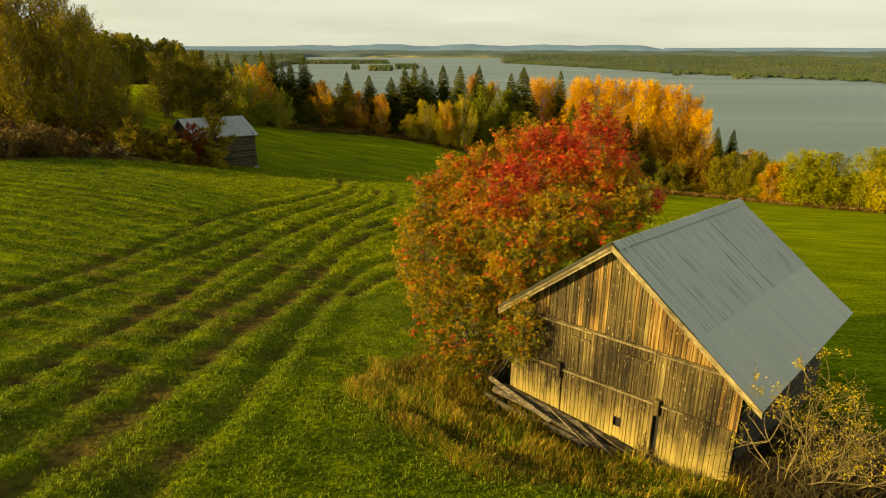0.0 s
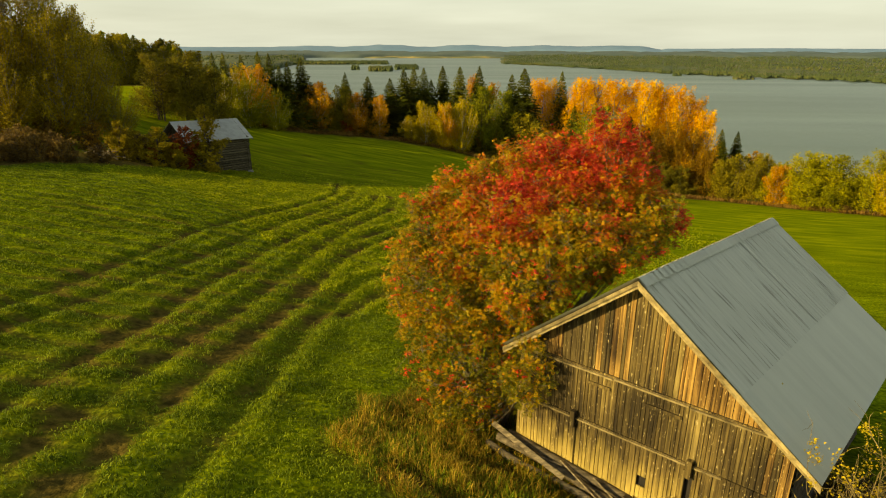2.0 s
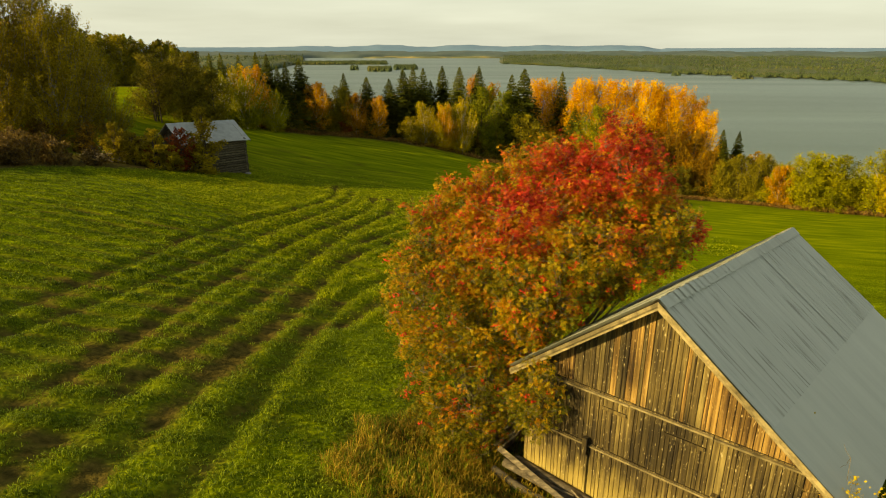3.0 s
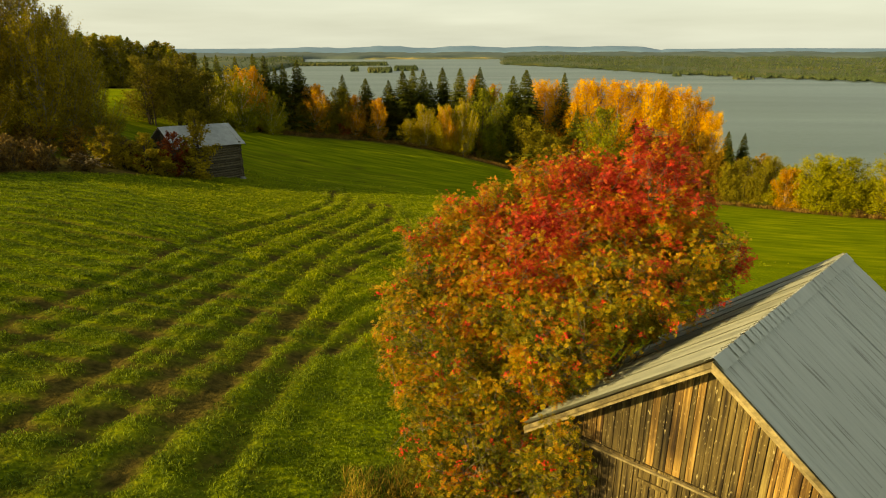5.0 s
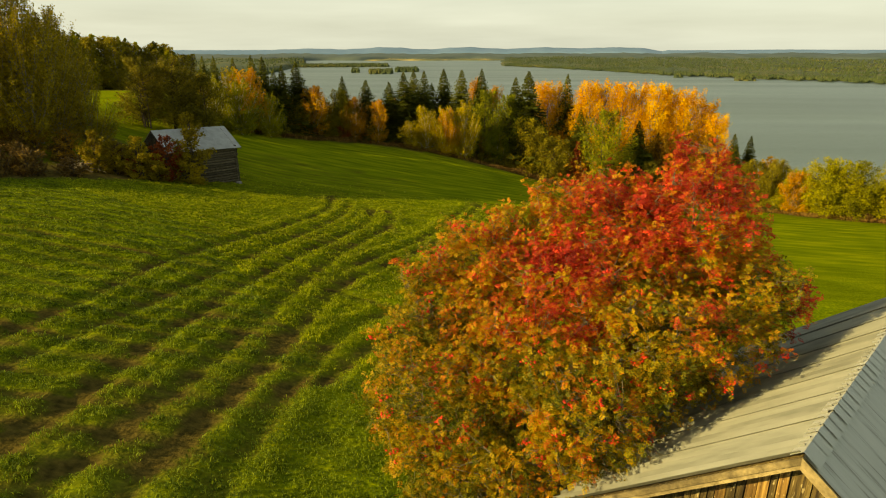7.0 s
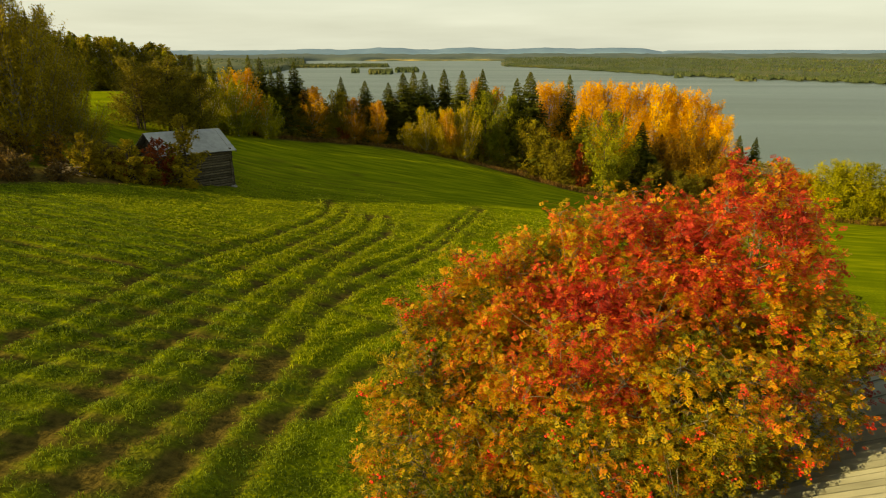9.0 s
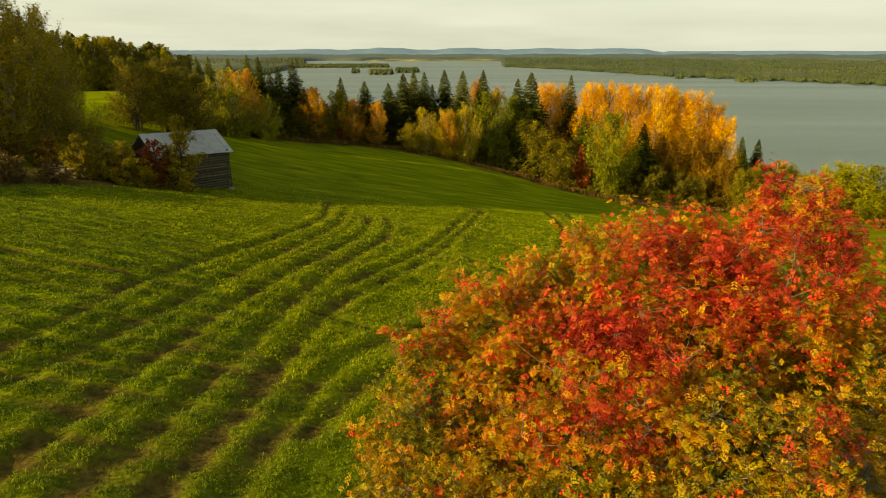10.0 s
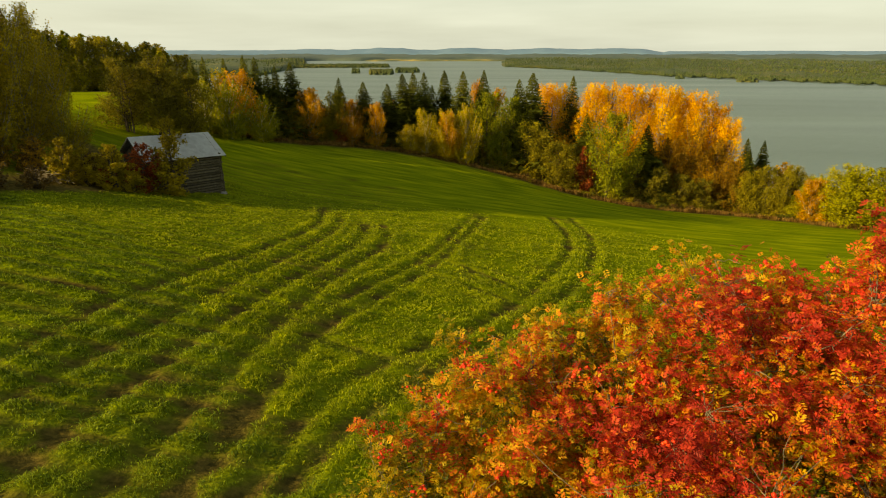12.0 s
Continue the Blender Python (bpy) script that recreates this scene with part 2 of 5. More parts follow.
def tube(points, radii, sides=6):
    """Vertices and faces of a tapered tube along points."""
    pts = np.asarray(points, dtype=float)
    d = np.gradient(pts, axis=0)
    d /= np.linalg.norm(d, axis=1)[:, None] + 1e-9
    ref = np.where(np.abs(d[:, 2:3]) > 0.9, np.array([[1.0, 0, 0]]), np.array([[0, 0, 1.0]]))
    a = np.cross(d, ref)
    a /= np.linalg.norm(a, axis=1)[:, None]
    b = np.cross(d, a)
    th = np.linspace(0, 2 * np.pi, sides, endpoint=False)
    r = np.asarray(radii, dtype=float)[:, None, None]
    v = pts[:, None, :] + r * (np.cos(th)[None, :, None] * a[:, None, :] + np.sin(th)[None, :, None] * b[:, None, :])
    n = len(pts)
    i, j = np.meshgrid(np.arange(n - 1), np.arange(sides), indexing="ij")
    k = (j + 1) % sides
    f = np.stack([i * sides + j, i * sides + k, (i + 1) * sides + k, (i + 1) * sides + j], -1).reshape(-1, 4)
    return v.reshape(-1, 3), f

def joined(pieces):
    vs, fs, o = [], [], 0
    for v, f in pieces:
        vs.append(v)
        fs.append(np.asarray(f) + o)
        o += len(v)
    return np.concatenate(vs), np.concatenate(fs)

def smoothstep(a, b, v):
    v = np.clip((v - a) / (b - a), 0, 1)
    return v * v * (3 - 2 * v)

# ---- the ground ----
LAKE = -36.0
TRACKS = [
    [(-17.4, 14), (-17.0, 20), (-16.6, 27), (-16.3, 34), (-15.2, 39.4), (-14.5, 43.3), (-14.1, 50), (-14.1, 58), (-14.9, 64), (-16.5, 70)],
    [(-15.6, 12), (-15.3, 18.9), (-14.6, 25), (-13.8, 31), (-13.1, 37.5), (-12.4, 45.2), (-12.2, 53), (-12.7, 61), (-13.8, 67)],
    [(-11.0, 6), (-11.3, 14), (-11.6, 21), (-11.8, 27.7), (-11.4, 34), (-10.7, 40.2), (-9.9, 48), (-9.6, 56), (-10.5, 62)],
    [(-8.6, 5), (-9.1, 11.5), (-9.3, 18), (-9.2, 24.6), (-9.2, 32), (-9.0, 39), (-8.4, 46), (-7.7, 52), (-7.9, 58.5), (-9.0, 63)],
    [(-7.5, 7), (-7.5, 12.3), (-7.6, 17), (-7.4, 23), (-7.4, 29), (-7.2, 34.5), (-6.0, 39.5), (-4.4, 44.9), (-2.9, 51.7), (-1.6, 61), (0.6, 75)],
    [(-5.4, 5), (-5.4, 11), (-5.7, 16), (-5.9, 22), (-5.6, 27), (-4.9, 30.2), (-3.3, 33), (-1.0, 36.5), (1.6, 41.7), (4.8, 50.2), (7.3, 59), (8.9, 70), (8.5, 80)],
    [(-5.0, 23.4), (-4.4, 26), (-3.0, 29.5), (-0.6, 34), (2.6, 40), (5.5, 46.1), (7.8, 52.5), (9.8, 60.3), (11.2, 69.3), (11.3, 82)],
    [(-7.5, 38.5), (-6.2, 43.7), (-4.4, 50.1), (-2.8, 60.2), (-1.0, 73)],
    [(-4.0, 47.9), (-1.1, 45.7), (1.8, 42.8)],
    [(-2.4, 51.3), (0.6, 48.2), (3.1, 45.1)],
    [(-24.0, 35.4), (-19.6, 35.1), (-16.8, 35.1), (-13.3, 34.9)],
    [(-7.6, 34.0), (-4.9, 32.9), (-3.0, 32.6)],
]

def spline(points, step=0.25):
    p = np.array(points, dtype=float)
    p = np.concatenate([2 * p[:1] - p[1:2], p, 2 * p[-1:] - p[-2:-1]])
    out = []
    for a, b, c, d in zip(p, p[1:], p[2:], p[3:]):
        n = max(2, int(np.linalg.norm(c - b) / step))
        t = np.linspace(0, 1, n, endpoint=False)[:, None]
        out.append(0.5 * (2 * b + (c - a) * t + (2 * a - 5 * b + 4 * c - d) * t ** 2 + (3 * b - a - 3 * c + d) * t ** 3))
    return np.concatenate(out)

def lump(x, y, s, seed=0.0):
    """Cheap smooth noise of a few crossed waves, about -1 to 1."""
    return (np.sin(x / s * 1.7 + 1.3 * np.sin(y / s * 1.1 + seed) + seed) + np.sin(y / s * 1.9 + 1.7 * np.sin(x / s * 0.9 + 2 * seed) + 1.7 * seed) + 0.6 * np.sin((x + y) / s * 3.1 + 2.3 * np.sin((x - y) / s * 1.3) + seed)) / 2.6

def ground_height(x, y):
    """The hillside, without ruts: it falls from the barn to the lake and rises to the woods on the other hand."""
    x, y = np.asarray(x, dtype=float), np.asarray(y, dtype=float)
    xc, yc = np.clip(x, -58, 75), np.clip(y, -5, 170)
    u, v = xc / 50, yc / 50
    z = 0.66 - 1.81 * u - 6.15 * v - 3.01 * u * v + 2.22 * u * u + 0.31 * v * v + 2.98 * np.exp(-yc / 15)
    z = z - 0.55 * np.exp(-((x - 4.5) ** 2 + (y - 12) ** 2) / 9)
    for cx, cy, h, r in ((-9, 124, 1.3, 13), (30, 124, -1.1, 14), (-26, 71, -1.2, 12), (-24, 41, 1.2, 9), (-33, 114, -0.9, 9)):
        z = z + h * np.exp(-((x - cx) ** 2 + (y - cy) ** 2) / (2 * r * r))
    return z + (-42 - z) * smoothstep(140, 300, y + 0.35 * x)

def zg(x, y):
    return float(ground_height(x, y))

RUTS = [spline(t) for t in TRACKS]

def rut_distance(x, y):
    """Distance to the nearest wheel rut, capped at 3 m."""
    shape = x.shape
    q = np.stack([x.ravel(), y.ravel()], -1)
    best = np.full(len(q), 3.0)
    for r in RUTS:
        for i in range(0, len(r), 40):
            seg = r[i:i + 40]
            lo, hi = seg.min(0) - 2, seg.max(0) + 2
            near = np.nonzero(((q > lo) & (q < hi)).all(1))[0]
            if len(near):
                d = np.sqrt(((q[near][:, None, :] - seg[None]) ** 2).sum(-1)).min(1)
                best[near] = np.minimum(best[near], d)
    return best.reshape(shape)

def soil_at(x, y):
    """Bare soil, 0 to 1: in the ruts and in worn patches between them."""
    d = rut_distance(x, y) + 0.16 * lump(x, y, 0.45, 2.0) + 0.1 * lump(x, y, 0.17, 5.0)
    worn = smoothstep(0.25, 0.9, lump(x, y, 2.6, 1.0) + 0.5 * lump(x, y, 0.6, 3.0)) * smoothstep(3.0, 1.0, d)
    drill = 0.52 * smoothstep(0.1, 0.9, -np.sin(4.49 * (y + 0.1 * x + 0.3 * lump(x, y, 6.0)))) * smoothstep(-4, -13, x) * (0.8 + 0.5 * lump(x, y, 0.9, 4.0))
    return np.clip(0.9 * smoothstep(0.66, 0.12, d) * (0.55 + 0.5 * lump(x, y, 1.1, 7.0) + 0.2 * lump(x, y, 4.2, 3.0)) + 0.5 * worn + drill + 0.36 * np.exp(-((x + 10) / 5) ** 2 - ((y - 20) / 7) ** 2) * (1 + lump(x, y, 1.3, 5.0)), 0, 1)

def in_field(x, y):
    """1 on the sown field, 0 on the verge round the barn and under the trees."""
    near_barn = smoothstep(0.15, -0.15, 0.98 - np.hypot((x - 3.4) / 6.1, (y - 13.8) / 4.9) - 0.07 * lump(x, y, 0.8, 4.0))
    edge = np.interp(y, (20, 45, 55, 64, 72, 78), (-50, -39.0, -35.3, -31.0, -33, -48)) + 0.5 * lump(x, y, 1.5, 2.0)
    strip = 1 - smoothstep(0.4, -0.4, x - edge) * smoothstep(-9.0, -7.0, x - edge) * (y > 20) * (y < 78)
    wood = np.interp(x, (-75, -48, -42, -37, -33, -28, -20, -12, -4, 4, 12, 20, 28, 36, 46, 54, 58, 62, 66, 71, 77, 120), (150, 99, 103, 108, 113.5, 118, 121, 121.5, 122, 123, 121, 118, 117, 118, 119, 113, 108, 105, 103, 100, 96, 80))
    return near_barn * strip * smoothstep(0.6, -0.6, y - wood + 1.6 + 0.9 * lump(x, y, 1.6, 3.0))

def field_z(x, y):
    d = rut_distance(x, y)
    rough = 0.75 + 0.5 * lump(x, y, 1.3, 9.0)
    rut = (-0.115 * np.exp(-(d / 0.38) ** 2) + 0.07 * np.exp(-((d - 0.78) / 0.27) ** 2)) * rough + 0.04 * np.sin(4.49 * (y + 0.1 * x + 0.3 * lump(x, y, 6.0))) * smoothstep(-4, -12, x)
    return ground_height(x, y) + rut * in_field(x, y) + 0.025 * lump(x, y, 0.5) + 0.05 * lump(x, y, 2.3, 3.0)

def axis(stops):
    out = []
    for a, b, s in stops:
        out += list(np.arange(a, b, s))
    return np.array(out + [stops[-1][1]])

gx = axis([(-4900, -700, 300), (-700, -160, 45), (-160, -60, 8), (-60, -24, 1.2), (-24, 12, 0.15), (12, 40, 1.0), (40, 160, 6), (160, 700, 45), (700, 4900, 300)])
gy = axis([(-4900, -300, 400), (-300, -40, 40), (-40, 2, 3), (2, 50, 0.15), (50, 86, 0.3), (86, 150, 2), (150, 330, 6), (330, 900, 60), (900, 4900, 400)])
X, Y = np.meshgrid(gx, gy)
Z = ground_height(X, Y)
fine = (X > -60) & (X < 40) & (Y > -5) & (Y < 90)
Z[fine] = field_z(X[fine], Y[fine])
SOIL = np.zeros_like(X)
SOIL[fine] = soil_at(X[fine], Y[fine])
FIELD = in_field(X, Y)
i, j = np.meshgrid(np.arange(len(gy) - 1), np.arange(len(gx) - 1), indexing="ij")
w = len(gx)
quads = np.stack([i * w + j, i * w + j + 1, (i + 1) * w + j + 1, (i + 1) * w + j], -1).reshape(-1, 4)

def ground_material():
    m = bpy.data.materials.new("field_and_verge")
    m.use_nodes = True
    n, l = m.node_tree.nodes, m.node_tree.links
    b = n["Principled BSDF"]
    b.inputs["Roughness"].default_value, b.inputs["Specular IOR Level"].default_value = 1.0, 0.0
    tc = n.new("ShaderNodeTexCoord")
    def noise_ramp(scale, detail, stops, stretch=(1, 1, 1)):
        mp, t, r = n.new("ShaderNodeMapping"), n.new("ShaderNodeTexNoise"), n.new("ShaderNodeValToRGB")
        mp.inputs["Scale"].default_value = stretch
        t.inputs["Scale"].default_value, t.inputs["Detail"].default_value = scale, detail
        l.new(tc.outputs["Object"], mp.inputs["Vector"])
        l.new(mp.outputs["Vector"], t.inputs["Vector"])
        e = r.color_ramp.elements
        while len(e) < len(stops):
            e.new(0.5)
        for k, (p, c) in zip(e, stops):
            k.position, k.color = p, (*c, 1)
        l.new(t.outputs["Fac"], r.inputs["Fac"])
        return t, r
    fine_t, grass = noise_ramp(7.0, 8.0, ((0.3, (0.058, 0.092, 0.005)), (0.5, (0.136, 0.188, 0.008)), (0.72, (0.29, 0.335, 0.012))))
    _, patches = noise_ramp(0.22, 5.0, ((0.3, (0.62, 0.62, 0.62)), (0.7, (1.25, 1.18, 1.1))))
    _, rows = noise_ramp(2.0, 3.0, ((0.35, (0.62, 0.62, 0.6)), (0.65, (1.2, 1.2, 1.15))), (0.12, 2.2, 1))
    _, soil = noise_ramp(4.0, 8.0, ((0.3, (0.038, 0.032, 0.008)), (0.7, (0.125, 0.092, 0.020))))
    _, verge = noise_ramp(3.0, 8.0, ((0.3, (0.05, 0.042, 0.012)), (0.7, (0.16, 0.12, 0.03))))
    def mixed(kind, a, c, fac):
        x = n.new("ShaderNodeMix")
        x.data_type, x.blend_type = "RGBA", kind
        l.new(a, x.inputs["A"])
        l.new(c, x.inputs["B"])
        if isinstance(fac, float):
            x.inputs["Factor"].default_value = fac
        else:
            l.new(fac, x.inputs["Factor"])
        return x.outputs["Result"]
    a1, a2 = n.new("ShaderNodeAttribute"), n.new("ShaderNodeAttribute")
    a1.attribute_name, a2.attribute_name = "soil", "field"
    c = mixed("MULTIPLY", grass.outputs["Color"], patches.outputs["Color"], 1.0)
    c = mixed("MULTIPLY", c, rows.outputs["Color"], 0.7)
    a3, _ley = n.new("ShaderNodeAttribute"), noise_ramp(0.5, 7.0, ((0.3, (0.095, 0.128, 0.005)), (0.5, (0.155, 0.192, 0.007)), (0.72, (0.255, 0.275, 0.010))), (0.3, 1.4, 1))
    a3.attribute_name = "ley"
    c = mixed("MIX", c, _ley[1].outputs["Color"], a3.outputs["Fac"])
    c = mixed("MIX", c, soil.outputs["Color"], a1.outputs["Fac"])
    c = mixed("MIX", verge.outputs["Color"], c, a2.outputs["Fac"])
    l.new(c, b.inputs["Base Color"])
    bp = n.new("ShaderNodeBump")
    bp.inputs["Strength"].default_value, bp.inputs["Distance"].default_value = 0.9, 0.08
    l.new(fine_t.outputs["Fac"], bp.inputs["Height"])
    l.new(bp.outputs["Normal"], b.inputs["Normal"])
    return m

me = mesh_of("ground", np.stack([X, Y, Z], -1), quads, ground_material(), smooth=True)
LEY = np.clip(smoothstep(28, 76, Y + 0.25 * X + 3 * lump(X, Y, 7.0, 2.0)) + 0.7 * np.exp(-((X + 4) / 9) ** 2 - ((Y - 38) / 17) ** 2), 0, 1)
for key, values in (("soil", SOIL), ("field", FIELD), ("ley", LEY)):
    me.attributes.new(key, "FLOAT", "POINT").data.foreach_set("value", values.ravel().astype(np.float32))
tagged(new("ground", me), "sloping green field with wheel ruts and drill rows", "field", kind="structure")

# ---- the lake ----
WATER = material("lake_water", ((0.3, (0.088, 0.126, 0.100)), (0.7, (0.115, 0.158, 0.126))), scale=0.004, stretch=(1, 3, 1), bump=0.0, rough=0.42, spec=0.5)
wn = WATER.node_tree
wave = wn.nodes.new("ShaderNodeTexNoise")
wave.inputs["Scale"].default_value, wave.inputs["Detail"].default_value = 0.35, 6.0
wmap, wco, wb = wn.nodes.new("ShaderNodeMapping"), wn.nodes.new("ShaderNodeTexCoord"), wn.nodes.new("ShaderNodeBump")
wmap.inputs["Scale"].default_value = (1.0, 2.0, 1.0)
wb.inputs["Strength"].default_value, wb.inputs["Distance"].default_value = 0.6, 0.5
wn.links.new(wco.outputs["Object"], wmap.inputs["Vector"])
wn.links.new(wmap.outputs["Vector"], wave.inputs["Vector"])
wn.links.new(wave.outputs["Fac"], wb.inputs["Height"])
wn.links.new(wb.outputs["Normal"], wn.nodes["Principled BSDF"].inputs["Normal"])
calm, streaks, gloss = wn.nodes.new("ShaderNodeTexNoise"), wn.nodes.new("ShaderNodeMapping"), wn.nodes.new("ShaderNodeMapRange")
streaks.inputs["Scale"].default_value = (0.0012, 0.009, 1.0)
calm.inputs["Scale"].default_value, calm.inputs["Detail"].default_value = 1.0, 5.0
gloss.inputs["From Min"].default_value, gloss.inputs["From Max"].default_value = 0.35, 0.65
gloss.inputs["To Min"].default_value, gloss.inputs["To Max"].default_value = 0.37, 0.47
wn.links.new(wco.outputs["Object"], streaks.inputs["Vector"])
wn.links.new(streaks.outputs["Vector"], calm.inputs["Vector"])
wn.links.new(calm.outputs["Fac"], gloss.inputs["Value"])
wn.links.new(gloss.outputs["Result"], wn.nodes["Principled BSDF"].inputs["Roughness"])
lake = new("water", mesh_of("water", [(-4900, 120, LAKE), (4900, 120, LAKE), (4900, 4900, LAKE), (-4900, 4900, LAKE)], [(0, 1, 2, 3)], WATER))
tagged(lake, "wide calm grey-green lake below the hill", "lake", kind="structure")

# ---- the far shores: bearings are counted from this heading ----
HEADING = -3.4
def shore(name, label, az, near, top, depth, mat, steps=160, lift=4.0, seed=1.0):
    """Low land across the water, over bearings az (degrees from +y, right positive): near and top are functions of the bearing."""
    a = np.linspace(az[0], az[1], steps)
    r = np.array([near(v) for v in a])
    t = np.array([top(v) for v in a]) * np.clip(np.minimum(a - az[0], az[1] - a) / (0.04 * (az[1] - az[0])), 0, 1) ** 0.5
    ring = np.linspace(0, 1, 12)
    rr = r[:, None] + depth * ring[None] ** 1.5
    zz = LAKE - 3 + (t[:, None] + 3) * np.minimum(1, ring[None] * 6) ** 0.6 * (0.35 + 0.65 * ring[None] ** 0.7)
    zz += lift * lump(a[:, None] * 30 + 0 * rr, rr / 12, 9.0, seed) * ring[None]
    zz[:, -1] = LAKE - 5
    aa = np.radians(a + HEADING)[:, None]
    v = np.stack([rr * np.sin(aa), rr * np.cos(aa), zz], -1)
    i, j = np.meshgrid(np.arange(steps - 1), np.arange(11), indexing="ij")
    f = np.stack([i * 12 + j, (i + 1) * 12 + j, (i + 1) * 12 + j + 1, i * 12 + j + 1], -1).reshape(-1, 4)
    return tagged(new(name, mesh_of(name, v, f, mat, smooth=True)), label, "far shore", kind="structure")

FAR_WOOD = material("far_woods", ((0.3, (0.026, 0.044, 0.014)), (0.5, (0.048, 0.068, 0.018)), (0.75, (0.12, 0.105, 0.018))), scale=0.012, detail=8, bump=0.8, bump_scale=0.08, stretch=(1, 0.35, 1))
# haze is put into these two base colours: bluish woods, blue-grey hills
HAZE_WOOD = material("haze_woods", ((0.3, (0.045, 0.072, 0.066)), (0.7, (0.085, 0.11, 0.085))), scale=0.01, detail=8, bump=0.5, bump_scale=0.06, stretch=(1, 0.3, 1))
HAZE_HILL = material("haze_hills", ((0.3, (0.115, 0.20, 0.30)), (0.7, (0.14, 0.225, 0.325))), scale=0.006, detail=8, bump=0.3, bump_scale=0.05, stretch=(1, 0.3, 1))
def right_near(a):
    return float(np.interp(a, (5.0, 15, 20, 26, 32, 38, 50), (2050, 1500, 1290, 1180, 1120, 1040, 980))) + 18 * math.sin(a * 3.1) + 10 * math.sin(a * 8.3)
shore("backdrop_shore_right", "wooded autumn shore across the lake", (5.2, 62), right_near, lambda a: 16 + 3 * math.sin(a * 0.7), 2400, FAR_WOOD, 300, 5)
shore("backdrop_shore_left", "low wooded shore reaching into the lake", (-62, -12.6), lambda a: 1330 + 30 * math.sin(a * 2.3) + 700 * float(smoothstep(-16.5, -12.6, a)), lambda a: 24 + 3 * math.sin(a * 0.9), 1500, FAR_WOOD, 200, 3, 7.0)
shore("backdrop_shore_far", "low shore with fields and woods, hazed in its colour", (-62, 16), lambda a: 3500 + 60 * math.sin(a) - 1400 * max(0, (-15 - a) / 12) ** 0.7, lambda a: 36 + 3 * math.sin(a * 0.8), 900, HAZE_WOOD, 200, 4, 2.0)
shore("backdrop_shore_right_far", "wooded land beyond the lake, hazed in its colour", (4, 62), lambda a: 3650, lambda a: 37 + 3 * math.sin(a * 0.9), 600, HAZE_WOOD, 120, 4, 3.0)
shore("backdrop_hills", "hills on the horizon, coloured blue-grey as haze", (-64, 21), lambda a: 4300, lambda a: 62 + (9 + 6 * abs(math.sin(a * 0.36 + 0.5)) + 5 * math.sin(a * 0.9) + 1.5 * math.sin(a * 2.9)) * float(smoothstep(-20, -6, a)), 350, HAZE_HILL, 260, 1.5, 4.0)
shore("backdrop_hills_low", "low ridge on the horizon, coloured blue-grey as haze", (18, 64), lambda a: 4300, lambda a: 57 + 1.5 * math.sin(a * 0.5), 350, HAZE_HILL, 100, 1, 5.0)

FARM = material("distant_fields", ((0.3, (0.07, 0.09, 0.03)), (0.5, (0.15, 0.15, 0.05)), (0.66, (0.36, 0.28, 0.08))), scale=0.012, detail=6, bump=0, stretch=(1, 0.6, 1))
shore("backdrop_fields", "pale yellow fields along the far shore", (-7.5, 15), lambda a: 3380 + 40 * math.sin(a * 1.3), lambda a: 9, 160, FARM, 120, 2, 6.0)
def island(label, az0, az1, r, h, depth):
    shore("backdrop_island", label, (az0, az1), lambda a: r + 0.1 * depth * math.sin(a * 9), lambda a: h * 0.55, depth, FAR_WOOD, 40, 0.5, az0)
island("long wooded island in the lake", -17.0, -5.0, 1950, 13, 250)
island("small wooded islet in the lake", -8.6, -7.8, 1420, 10, 60)
island("wooded islet in the lake", -7.0, -4.7, 1330, 11, 90)
island("low wooded islet in the lake", -4.6, -2.3, 1450, 14, 150)
island("tiny wooded islet by the shore", 20.5, 21.3, 1190, 8, 30)
island("wooded islet close to the shore", 25.3, 27.0, 1100, 9, 60)

# ---- the barn: corners from its roof and walls ----
GU = Vector((math.cos(radians(-37)), math.sin(radians(-37)), 0))      # along the gable
GV = Vector((5.10, 5.70, -0.34))                                      # along the ridge
GN = Vector((-GU.y, GU.x, 0))                                         # into the barn
BARN0 = Vector((1.64, 13.70, 0.0))
WIDTH = 5.73
def on_gable(u, z, out=0.0):
    """A point of the front gable: u from its first corner, z, and how far it stands out."""
    p = BARN0 + GU * u - GN * out
    return Vector((p.x, p.y, z))
APEX, EAVE_L, EAVE_R = Vector((3.61, 11.86, 5.27)), Vector((1.23, 13.62, 2.87)), Vector((6.38, 9.75, 2.51))
barn = tagged(new("barn"), "weathered grey-brown wooden barn with a sheet metal roof", "barn")
barn_walls = child("wall", None, barn)

def gable_top(u):
    ua, zl, zr = 2.69, 2.98, 2.62
    return zl + (5.10 - zl) * u / ua if u < ua else zr + (5.10 - zr) * (WIDTH - u) / (WIDTH - ua)

def board_mesh(w, z0, z1a, z1b, thick, mat, lean=0.0):
    h = w / 2
    c = [(-h, 0, z0), (h, 0, z0), (h, thick, z0), (-h, thick, z0), (-h + lean, 0, z1a), (h + lean, 0, z1b), (h + lean, thick, z1b), (-h + lean, thick, z1a)]
    return hexa(c, mat)

